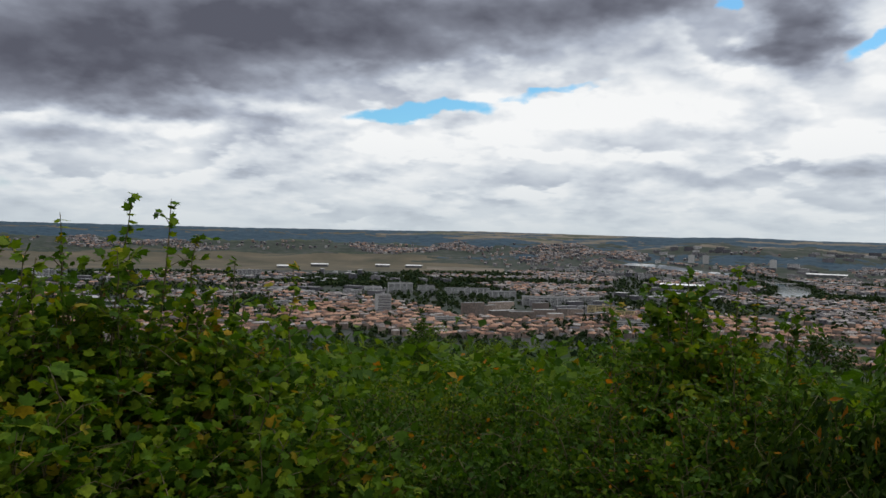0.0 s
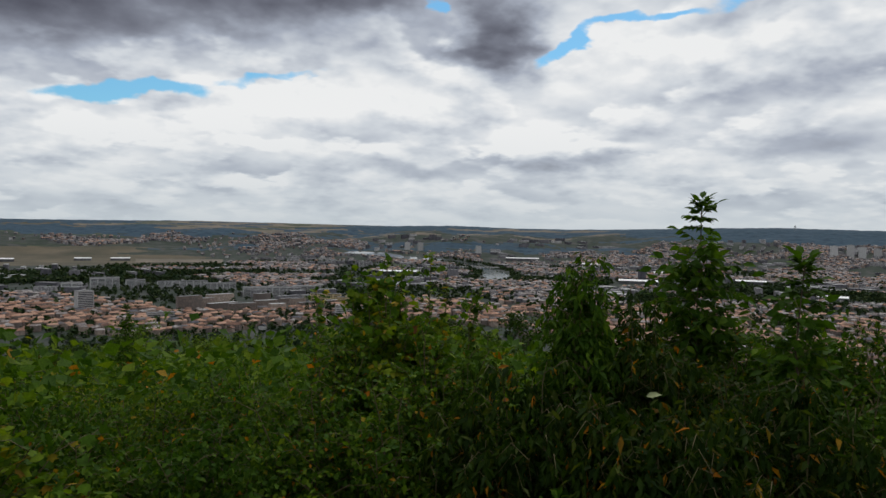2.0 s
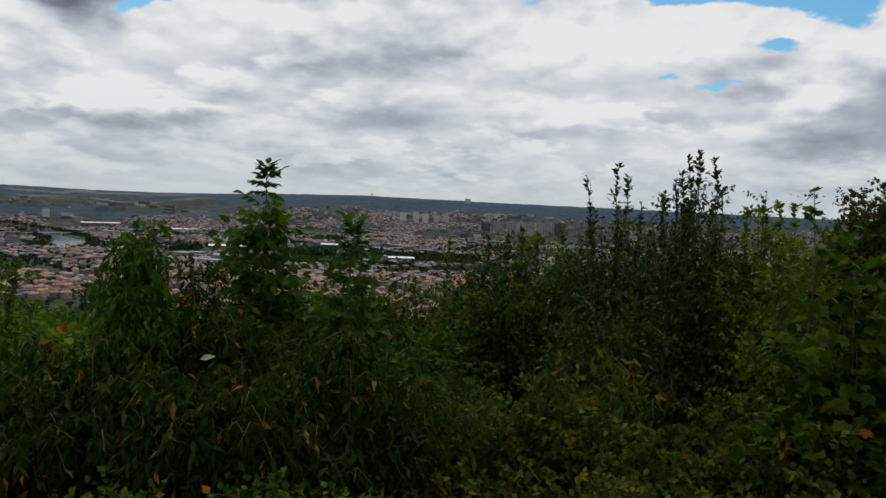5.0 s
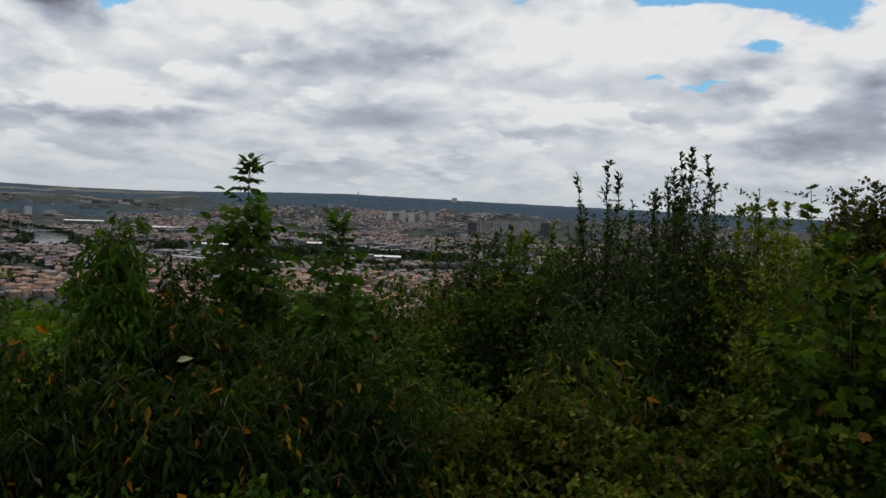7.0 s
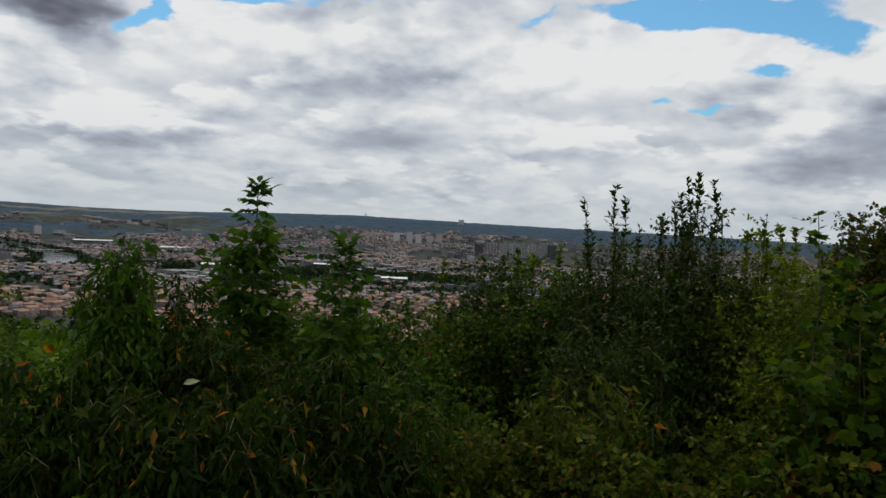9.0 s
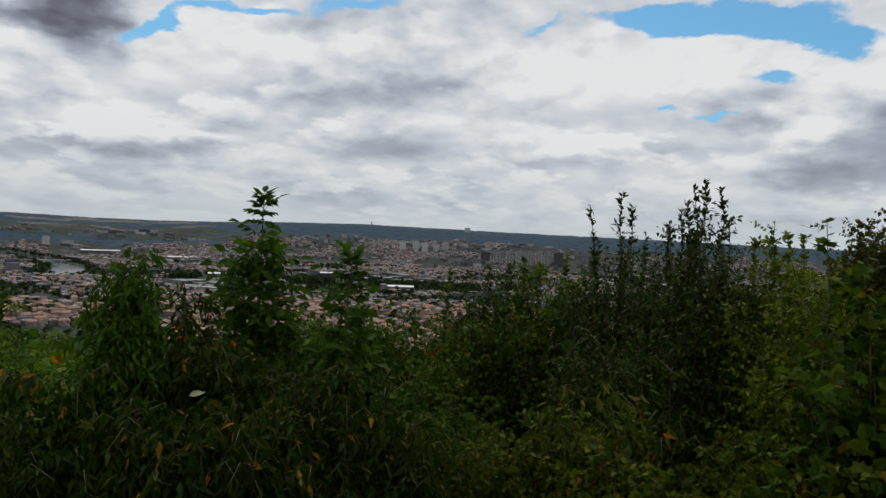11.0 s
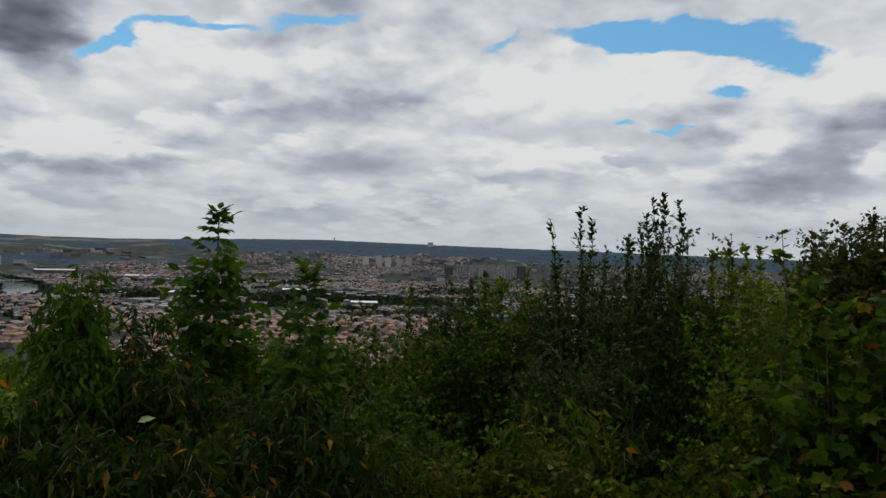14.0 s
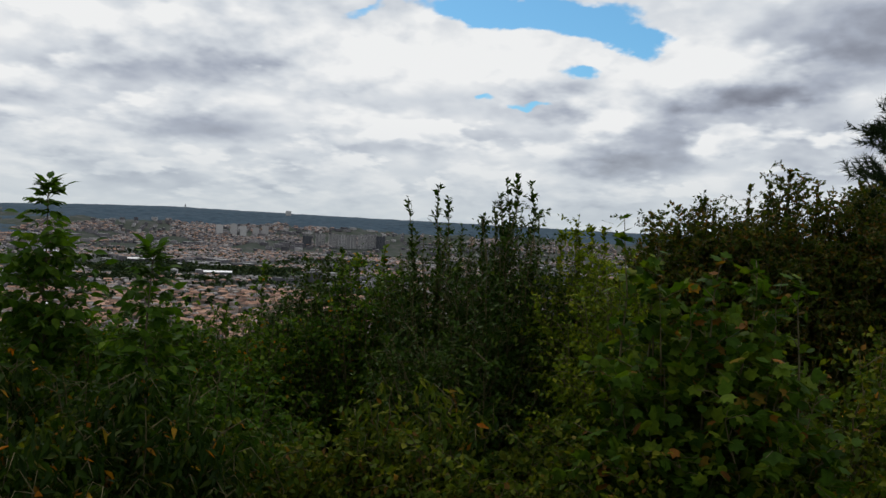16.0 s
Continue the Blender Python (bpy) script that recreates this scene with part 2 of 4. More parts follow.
TWIG = surface("green_twig", [(0.2, (0.05, 0.05, 0.022)), (0.8, (0.13, 0.10, 0.045))], 20, 0.8)
EARTH = surface("hillside_earth", [(0.25, (0.025, 0.03, 0.012)), (0.6, (0.06, 0.06, 0.025)), (0.85, (0.12, 0.095, 0.05))], 1.5, 0.95, bump=0.5, detail=9)
SCRUB = surface("hillside_scrub", [(0.25, (0.016, 0.036, 0.006)), (0.6, (0.032, 0.062, 0.010)), (0.85, (0.06, 0.085, 0.018))], 0.06, 0.95, detail=10)
TOWN = surface("town_ground", [(0.25, (0.016, 0.028, 0.017)), (0.5, (0.028, 0.037, 0.029)), (0.8, (0.066, 0.063, 0.062))], 0.02, 0.95, detail=10)
MEADOW = surface("dry_meadow", [(0.2, (0.045, 0.045, 0.03)), (0.55, (0.085, 0.072, 0.048)), (0.85, (0.13, 0.102, 0.068))], 0.006, 0.95, detail=8)
STUBBLE = surface("stubble_field", [(0.2, (0.085, 0.075, 0.06)), (0.6, (0.14, 0.118, 0.092)), (0.9, (0.20, 0.168, 0.13))], 0.006, 0.95, detail=6)
GRASS = surface("pasture", [(0.2, (0.03, 0.045, 0.028)), (0.8, (0.06, 0.068, 0.042))], 0.008, 0.95, detail=6)
# woods of the far hills, with the blue of distance haze put into the colour
HAZED_WOODS = surface("hazed_woods", [(0.2, (0.015, 0.035, 0.056)), (0.55, (0.026, 0.054, 0.082)), (0.9, (0.042, 0.072, 0.094))], 0.03, 0.95, detail=10)
ROOF = surface("clay_roof", [(0.0, (0.055, 0.040, 0.036)), (0.4, (0.13, 0.074, 0.055)), (0.75, (0.23, 0.122, 0.082)), (1.0, (0.34, 0.205, 0.145))], 0.25, 0.9, island=0.9, obj=0.7)
# slate grey, its blue cast also carrying the haze over the far town
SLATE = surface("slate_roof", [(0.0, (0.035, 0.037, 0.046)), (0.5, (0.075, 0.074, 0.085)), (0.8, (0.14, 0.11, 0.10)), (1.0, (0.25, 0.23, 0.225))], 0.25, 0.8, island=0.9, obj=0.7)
FLATROOF = surface("flat_roof", [(0.0, (0.06, 0.06, 0.065)), (0.5, (0.12, 0.12, 0.125)), (1.0, (0.34, 0.34, 0.34))], 0.1, 0.8, island=0.9, obj=0.7)
RENDER_WALL = surface("rendered_wall", [(0.0, (0.14, 0.115, 0.105)), (0.4, (0.25, 0.195, 0.165)), (0.75, (0.40, 0.32, 0.27)), (1.0, (0.66, 0.60, 0.55))], 0.3, 0.9, island=0.8, obj=0.7)
# walls of the far town, greyed and cooled in colour for distance haze
HAZED_WALL = surface("hazed_town_wall", [(0.0, (0.06, 0.06, 0.072)), (0.45, (0.12, 0.115, 0.128)), (0.8, (0.23, 0.22, 0.23)), (1.0, (0.50, 0.49, 0.48))], 0.3, 0.9, island=0.9)
WHITE_WALL = surface("pale_concrete", [(0.0, (0.26, 0.255, 0.25)), (0.5, (0.40, 0.39, 0.385)), (1.0, (0.58, 0.58, 0.58))], 0.25, 0.85, island=0.5, obj=0.5)
YELLOW_WALL = surface("ochre_render", [(0.0, (0.42, 0.32, 0.16)), (1.0, (0.58, 0.47, 0.26))], 0.3, 0.85, obj=0.4)
DARK_WALL = surface("dark_cladding", [(0.0, (0.05, 0.055, 0.065)), (1.0, (0.11, 0.115, 0.13))], 0.2, 0.5)
METAL = surface("white_sheet_roof", [(0.0, (0.60, 0.60, 0.60)), (1.0, (0.82, 0.82, 0.82))], 0.1, 0.5)
STEEL = surface("grey_steel", [(0.0, (0.16, 0.17, 0.18)), (1.0, (0.30, 0.31, 0.32))], 0.5, 0.5)
ASPHALT = surface("asphalt", [(0.2, (0.045, 0.045, 0.05)), (0.8, (0.10, 0.10, 0.10))], 0.05, 0.9)
GLASS, _k, _b = material("window_glass")
_b.inputs["Base Color"].default_value, _b.inputs["Roughness"].default_value = (0.03, 0.035, 0.045, 1), 0.12
WATER, _k, _b = material("river_water")
_b.inputs["Base Color"].default_value, _b.inputs["Roughness"].default_value = (0.06, 0.075, 0.075, 1), 0.08
_bp = _k.add("ShaderNodeBump")
_bp.inputs["Strength"].default_value = 0.05
_tc = _k.add("ShaderNodeTexCoord")
_k.wire(_k.noise(_tc.outputs["Object"], 0.3, 4), _bp.inputs["Height"])
_k.wire(_bp.outputs[0], _b.inputs["Normal"])


# ---------------------------------------------------------------- mesh helpers
def mesh_np(name, verts, tris, mats, mat_index=None, smooth=False):
    """A mesh out of arrays of corners and triangles."""
    me = bpy.data.meshes.new(name)
    verts, tris = np.asarray(verts, np.float32), np.asarray(tris, np.int32)
    me.vertices.add(len(verts)), me.loops.add(tris.size), me.polygons.add(len(tris))
    me.vertices.foreach_set("co", verts.ravel())
    me.loops.foreach_set("vertex_index", tris.ravel())
    me.polygons.foreach_set("loop_start", np.arange(0, tris.size, 3, dtype=np.int32))
    me.polygons.foreach_set("loop_total", np.full(len(tris), 3, np.int32))
    for m in mats:
        me.materials.append(m)
    if mat_index is not None:
        me.polygons.foreach_set("material_index", np.asarray(mat_index, np.int32))
    if smooth:
        me.polygons.foreach_set("use_smooth", np.ones(len(tris), bool))
    me.update(calc_edges=True)
    me.validate()
    return me


def part(name, bm, mat, parent, label="", kind=""):
    """One mesh object, from a bmesh or a mesh, under a thing or a part."""
    if isinstance(bm, bmesh.types.BMesh):
        me = bpy.data.meshes.new(name)
        bm.to_mesh(me), bm.free()
        me.materials.append(mat)
    else:
        me = bm
    ob = new(name, me)
    ob.parent = parent
    return tagged(ob, label, kind=kind)


def thing(name, loc, label, category, group="", kind="", turn=0.0):
    e = new(name)
    e.empty_display_size = 0.2
    e.matrix_basis = pose(*loc, 0, 0, turn)
    return tagged(e, label, category, group, kind)


def box(bm, x0, y0, z0, x1, y1, z1):
    v = [bm.verts.new(p) for p in ((x0, y0, z0), (x1, y0, z0), (x1, y1, z0), (x0, y1, z0), (x0, y0, z1), (x1, y0, z1), (x1, y1, z1), (x0, y1, z1))]
    for f in ((0, 3, 2, 1), (4, 5, 6, 7), (0, 1, 5, 4), (1, 2, 6, 5), (2, 3, 7, 6), (3, 0, 4, 7)):
        bm.faces.new([v[i] for i in f])


def boxed(*dims):
    bm = bmesh.new()
    box(bm, *dims)
    return bm


def tubes(name, paths, mat, sides=4):
    """Tapered stems: each path is (points, first radius, last radius)."""
    vs, ts, base = [], [], 0
    ring = np.arange(sides) * 2 * np.pi / sides
    for pts, r0, r1 in paths:
        pts = np.asarray(pts, float)
        n = len(pts)
        d = np.gradient(pts, axis=0)
        d /= np.linalg.norm(d, axis=1)[:, None] + 1e-9
        a = np.cross(d, (0.31, 0.87, 0.12))
        a /= np.linalg.norm(a, axis=1)[:, None] + 1e-9
        b = np.cross(d, a)
        r = np.linspace(r0, r1, n)[:, None, None]
        vs.append((pts[:, None] + r * (np.cos(ring)[None, :, None] * a[:, None] + np.sin(ring)[None, :, None] * b[:, None])).reshape(-1, 3))
        i, j = np.meshgrid(np.arange(n - 1), np.arange(sides), indexing="ij")
        p, q = base + i * sides + j, base + i * sides + (j + 1) % sides
        ts.append(np.stack([p, q, q + sides], -1).reshape(-1, 3)), ts.append(np.stack([p, q + sides, p + sides], -1).reshape(-1, 3))
        base += n * sides
    return mesh_np(name, np.concatenate(vs), np.concatenate(ts), [mat], smooth=True)


def leaf_shape(kind):
    """Corners and triangles of one leaf of length 1 along y, folded along its rib."""
    if kind in ("maple", "ivy"):
        rim = [(0, 0), (0.28, 0.05), (0.56, 0.24), (0.44, 0.40), (0.62, 0.66), (0.26, 0.64), (0, 1.0)]
        rim = rim + [(-x, y) for x, y in rim[-2:0:-1]]
        v = [(x, y, 0.10 * abs(x) - 0.16 * max(0, y - 0.5) - 0.25 * x * x) for x, y in rim] + [(0, 0.34, 0.0)]
        return np.array(v), np.array([(i, (i + 1) % len(rim), len(rim)) for i in range(len(rim))])
    if kind in ("ovate", "lime", "sallow", "hang"):
        w = {"lime": 0.3, "sallow": 0.25, "hang": 0.17}.get(kind, 0.36)
        v = [(0, 0, 0), (-w, 0.42, 0.06), (0, 1, -0.12), (w, 0.42, 0.06)]
        return np.array(v, float), np.array([(0, 2, 1), (0, 3, 2)])
    w = {"hang": 0.15, "ash": 0.25}.get(kind, 0.29)
    v = [(0, 0, 0), (0, 0.35, -0.03), (0, 0.7, -0.06), (0, 1, -0.18), (-w, 0.30, 0.05), (-w * 0.85, 0.62, 0.02), (w, 0.30, 0.05), (w * 0.85, 0.62, 0.02)]
    t = [(0, 1, 4), (1, 5, 4), (1, 2, 5), (2, 3, 5), (0, 6, 1), (1, 6, 7), (1, 7, 2), (2, 7, 3)]
    return np.array(v, float), np.array(t)


def spread(name, shape, at, ahead, up, size, mat):
    """One mesh of many leaves: at each place a leaf of that size that points ahead, its face towards up."""
    v, t = shape
    at, ahead, up, size = (np.asarray(a, float) for a in (at, ahead, up, size))
    f = ahead / (np.linalg.norm(ahead, axis=1)[:, None] + 1e-9)
    s = np.cross(f, up)
    s /= np.linalg.norm(s, axis=1)[:, None] + 1e-9
    n = np.cross(s, f)
    p = at[:, None] + size[:, None, None] * (v[None, :, 0:1] * s[:, None] + v[None, :, 1:2] * f[:, None] + v[None, :, 2:3] * n[:, None])
    tri = t[None] + (np.arange(len(at)) * len(v))[:, None, None]
    return mesh_np(name, p.reshape(-1, 3), tri.reshape(-1, 3), [mat])


# ---------------------------------------------------------------- the lie of the land
SKYLINE = ((-70, 0.0), (-31, 0.03), (-15, 0.02), (-4, 0.08), (2, 0.18), (10, 0.12), (17, 0.07), (22, 0.18), (27, 0.06), (31, 0.04), (36, 0.16), (41, 0.34), (46, 0.44), (51, 0.36), (57, 0.27), (66, 0.18), (80, 0.0))
SLOPE = ((0, 0), (2, -0.05), (5, -0.4), (9, -1.6), (14, -3.2), (30, -6.5), (100, -20), (190, -39), (400, -90), (650, -136), (900, -150), (3300, -150))


def ground_z(x, y):
    """Height of the ground: a brow that falls to a plain, which rises again to far hills."""
    x, y = np.asarray(x, float), np.asarray(y, float)
    r, az = np.hypot(x, y), np.degrees(np.arctan2(x, y))
    top = 1.6 + 4700 * np.tan(np.radians(np.interp(az, *zip(*SKYLINE))))
    z = np.interp(r, *zip(*SLOPE))
    s = np.clip((r - 3300) / 1400, 0, 1)
    hill = -150 + (top + 150) * (0.75 * s + 0.25 * s * s * (3 - 2 * s))
    hill = hill + 7 * np.sin(s * np.pi) * (np.sin(az * 0.37 + r * 0.006) + np.sin(az * 0.9 - r * 0.011))
    z = np.where(r > 3300, hill, z)
    side = np.clip((az + 85) / 25, 0, 1) * np.clip((104 - az) / 22, 0, 1)
    side = side * side * (3 - 2 * side)
    return z * side - 0.25 * np.clip((r - 3) / 6, 0, 1) * (1 - side)


def ground_at(az, el, eye=1.6):
    """Where the sight line of that heading and height (degrees) meets the plain or the hills."""
    r = np.concatenate([np.arange(20, 900, 5.0), np.arange(900, 4705, 10.0)])
    x, y = r * math.sin(radians(az)), r * math.cos(radians(az))
    below = ground_z(x, y) >= eye + r * math.tan(radians(el))
    i = int(np.argmax(below)) if below.any() else len(r) - 1
    return float(x[i]), float(y[i]), float(ground_z(x[i], y[i]))


def land(r, az):
    """What lies where: 0 earth, 1 scrub, 2 town, 3 meadow, 4 pasture, 5 stubble, 6 woods."""
    r, az = np.asarray(r, float), np.asarray(az, float)
    s = (r - 3300) / 1400 + 0.025 * np.sin(az * 0.9) + 0.02 * np.sin(az * 2.3 + 1)
    mat = np.where(r < 25, 0, np.where(r < 960 + 40 * np.sin(az * 0.8), 1, 2))
    far = r > 3300
    az = az + 3.0 * np.sin(r * 0.013) + 1.6 * np.sin(r * 0.037)
    streak = np.sin(az * 0.55 + r * 0.012) + np.sin(az * 1.3 - r * 0.021)
    west, mid, ridge, south = az < -1, (az >= -1) & (az < 14), (az >= 14) & (az < 34), az >= 34

    def lay(where, value):
        mat[far & where] = value

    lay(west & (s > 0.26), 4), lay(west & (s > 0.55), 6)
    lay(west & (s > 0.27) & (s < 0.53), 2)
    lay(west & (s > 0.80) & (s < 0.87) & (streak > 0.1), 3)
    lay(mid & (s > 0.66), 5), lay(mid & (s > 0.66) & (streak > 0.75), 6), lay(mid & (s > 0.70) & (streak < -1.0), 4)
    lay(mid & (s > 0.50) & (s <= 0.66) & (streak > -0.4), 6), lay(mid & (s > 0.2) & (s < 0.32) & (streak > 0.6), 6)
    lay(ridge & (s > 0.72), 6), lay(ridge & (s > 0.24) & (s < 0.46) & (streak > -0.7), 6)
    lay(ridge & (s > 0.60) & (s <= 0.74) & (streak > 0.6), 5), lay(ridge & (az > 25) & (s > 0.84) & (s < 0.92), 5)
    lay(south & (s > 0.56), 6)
    meadow = (r > 2780 + 30 * np.sin(az)) & (r < 3650 + 40 * np.sin(az * 0.7)) & (az < 1)
    mat[meadow] = 3
    mat[(r > 2760) & (r < 3120) & (az >= 1) & (az < 7) & (streak > -0.6)] = 5
    return mat


def build_ground():
    rs = np.concatenate([np.linspace(0, 12, 13), np.geomspace(14, 3300, 70), np.linspace(3315, 4700, 92), [4760, 4850]])
    azs = np.concatenate([np.arange(-180, -62, 4.0), np.arange(-62, 108, 0.4), np.arange(108, 180, 4.0)])
    R, A = np.meshgrid(rs[1:], azs, indexing="ij")
    X, Y = R * np.sin(np.radians(A)), R * np.cos(np.radians(A))
    Z = ground_z(X, Y)
    Z[-1] -= 12
    near = (R < 40) & (R > 1)
    Z[near] += 0.05 * np.sin(X[near] * 3.1) * np.cos(Y[near] * 2.3)
    n, m = R.shape
    v = np.concatenate([np.stack([X, Y, Z], -1).reshape(-1, 3), [(0, 0, 0)]])
    i, j = np.meshgrid(np.arange(n - 1), np.arange(m), indexing="ij")
    a, b = i * m + j, i * m + (j + 1) % m
    c, d = a + m, b + m
    rng = np.random.default_rng(5)
    rc, ac = R[:-1], A[:-1]
    mat = land(rc, ac)
    rough = np.zeros((n, m))
    rough[:-1][mat == 6] = rng.uniform(-5, 4, int((mat == 6).sum()))
    rough[R > 4560] *= 0.45
    v[:-1, 2] += rough.ravel()
    tri = np.concatenate([np.stack([a, b, d], -1).reshape(-1, 3), np.stack([a, d, c], -1).reshape(-1, 3), np.stack([np.full(m, n * m), (np.arange(m) + 1) % m, np.arange(m)], -1)])
    mi = np.concatenate([mat.ravel(), mat.ravel(), np.zeros(m, int)])
    me = mesh_np("ground", v, tri[:, ::-1], [EARTH, SCRUB, TOWN, MEADOW, GRASS, STUBBLE, HAZED_WOODS], mi, smooth=True)
    return tagged(new("ground", me), "scrubby hillside falling to a town plain with far hills", "ground", kind="structure")


build_ground()


# ---------------------------------------------------------------- shrubs
S0, S1 = (0.22, 0.0), (0.47, -0.13)


def spot(az, d, base=S1):
    return base[0] + d * math.sin(radians(az)), base[1] + d * math.cos(radians(az))


def curve(p0, p1, lift, n=7, wob=0.02, rng=None):
    p0, p1 = np.asarray(p0, float), np.asarray(p1, float)
    c = np.array([p0[0] * 0.6 + p1[0] * 0.4, p0[1] * 0.6 + p1[1] * 0.4, p0[2] + (p1[2] - p0[2]) * lift])
    t = np.linspace(0, 1, n)[:, None]
    pts = (1 - t) ** 2 * p0 + 2 * t * (1 - t) * c + t * t * p1
    pts[1:-1] += rng.normal(0, wob, (n - 2, 3))
    return pts


def shrub(name, kind, az, d, el, width, depth, label, shoots=40, base=S1, leaf=0.055, tips=(), seed=0, spacing=0.035, droop=0.3, twigs=14, floor=0.1, mat=None, spike=0.12, twig_len=0.26, dome=0.35, dense=1.0):
    """A shrub of many curved shoots with leafy twigs. el: height of its top as seen from the brow, in degrees; tips: single shoots
    (heading, height, distance) that stand out above it."""
    rng = np.random.default_rng(1000 + seed)
    x, y = spot(az, d, base)
    z = float(ground_z(x, y)) - 0.02
    top = 1.6 + d * math.tan(radians(el)) - z
    ax = np.array([math.cos(radians(az)), -math.sin(radians(az))])
    ay = np.array([math.sin(radians(az)), math.cos(radians(az))])
    ends = []
    shoots = int(shoots * dense)
    for i in range(shoots):
        q = rng.uniform(-1, 1)
        w = rng.uniform(-1, 1)
        lim = max(0.05, 1 - dome * q * q - 0.35 * w * w)
        h = top * lim * (floor + (1 - floor) * rng.uniform(0.0, 1) ** 0.42) + rng.uniform(0, spike)
        xy = ax * q * width + ay * w * depth
        ends.append((xy[0], xy[1], max(h, 0.15), 0))
    for ta, te, td in tips:
        tx, ty = spot(ta, td, base)
        ends.append((tx - x, ty - y, 1.6 + td * math.tan(radians(te)) - z, 1))
    wood, mains, P, A, U, S = [], [], [], [], [], []
    for ex, ey, ez, tip in ends:
        k = 0.35 if not tip else 0.75
        sprig = tip and kind not in ("maple", "hang")
        p0 = np.array([ex * k + rng.normal(0, 0.04), ey * k + rng.normal(0, 0.04), 0.0])
        pts = curve(p0, (ex, ey, ez), 0.75, 8, 0.012, rng)
        mains.append(pts)
        ln = np.linalg.norm(pts[-1] - pts[0])
        wood.append((pts, 0.006 + 0.004 * ln, 0.0018))
        runs = [(pts[2 if not tip else 3:], 0.7 if not tip else 2.4 if sprig else 1.6)]
        nt = twigs if not tip else int(twigs * 1.3)
        for j in range(nt):
            t = 0.2 + 0.79 * rng.uniform(0, 1) ** (1.0 if tip else 0.7)
            i0 = min(int(t * 7), 6)
            o = pts[i0] + (pts[i0 + 1] - pts[i0]) * (t * 7 - i0)
            up = (pts[i0 + 1] - pts[i0]) / (np.linalg.norm(pts[i0 + 1] - pts[i0]) + 1e-9)
            a = rng.uniform(0, 2 * np.pi)
            dirn = np.array([math.cos(a), math.sin(a), 0.15]) + up * rng.uniform(0.2, 0.8)
            dirn /= np.linalg.norm(dirn)
            L = twig_len * rng.uniform(0.5, 1.25) * (1.15 - 0.95 * t if sprig else 1.15 - 0.75 * t if tip else 1.2 - 0.5 * t)
            tw = np.array([o, o + dirn * L * 0.55 + (0, 0, 0.01), o + dirn * L - (0, 0, L * droop * 0.5)])
            if j % 3 == 0:
                wood.append((tw, 0.003, 0.001))
            runs.append((tw, 1.0))
        for run, dens in runs:
            seg = np.linalg.norm(np.diff(run, axis=0), axis=1)
            tot = seg.sum()
            n = max(2, int(tot / spacing * dens * (1.0 if kind == "maple" else 1.75)))
            tt = np.sort(rng.uniform(0.08, 1.0, n)) * tot
            cs = np.concatenate([[0], np.cumsum(seg)])
            idx = np.clip(np.searchsorted(cs, tt) - 1, 0, len(seg) - 1)
            fr = ((tt - cs[idx]) / (seg[idx] + 1e-9))[:, None]
            pos = run[idx] * (1 - fr) + run[idx + 1] * fr
            tang = (run[idx + 1] - run[idx]) / (seg[idx][:, None] + 1e-9)
            side = rng.normal(0, 1, (n, 3))
            side -= (side * tang).sum(1)[:, None] * tang
            side /= np.linalg.norm(side, axis=1)[:, None] + 1e-9
            ah = side + tang * rng.uniform(0.15, 0.9, n)[:, None]
            ah[:, 2] -= droop * rng.uniform(0.3, 1.6, n)
            if sprig:
                ah = side * 0.95 + tang * 0.95 + rng.normal(0, 0.2, (n, 3))
            un = np.array([0, 0, 1.0]) + rng.normal(0, 0.45, (n, 3))
            P.append(pos), A.append(ah), U.append(un), S.append((leaf * 1.3 if sprig else leaf if not tip else leaf * 0.85) * rng.uniform(0.5, 1.15, n))
    # older, larger leaves deep inside
    m = shoots * (46 if kind != "maple" else 16)
    tt = rng.uniform(0.25, 0.93, m) * 7
    pick = rng.integers(0, shoots, m)
    lines = np.array(mains)
    i0 = tt.astype(int)
    C = lines[pick, i0] + (lines[pick, i0 + 1] - lines[pick, i0]) * (tt - i0)[:, None]
    P.append(C + rng.normal(0, 0.06, (m, 3))), A.append(rng.normal(0, 1, (m, 3)) + (0, 0, -0.4)), U.append(rng.normal(0, 0.6, (m, 3)) + (0, 0, 1)), S.append(leaf * (rng.uniform(0.75, 1.2, m) if kind != "maple" else rng.uniform(0.7, 1.1, m)))
    e = thing(name, (x, y, z), label, "shrub", "shrubs on the brow")
    part("branchwork", tubes("branchwork", wood, TWIG, 3), None, e, "thin brown branching stems", "stuff")
    shp = leaf_shape("maple" if kind == "maple" else kind)
    part("foliage", spread("foliage", shp, np.concatenate(P), np.concatenate(A), np.concatenate(U), np.concatenate(S), LEAF[mat or kind]), None, e, kind="stuff")
    return e


M_LABEL = "young maple shrub with broad lobed green leaves"
O_LABEL = "dense green shrub with small oval leaves"
H_LABEL = "green shrub with long drooping leaves, some orange"
B_LABEL = "low yellowish-green bramble thicket with some dry leaves"
R_LABEL = "rust-tinged hornbeam shrub with feathery shoots"

# lobed maples at the start of the walk
shrub("maple_shrub", "maple", -33, 3.7, -2.0, 0.62, 0.5, M_LABEL, 46, S0, 0.056, ((-30.9, -1.2, 3.8), (-35, 0.5, 3.8), (-28.8, -2.6, 3.6)), 1, 0.036, floor=0.5, dense=1.5)
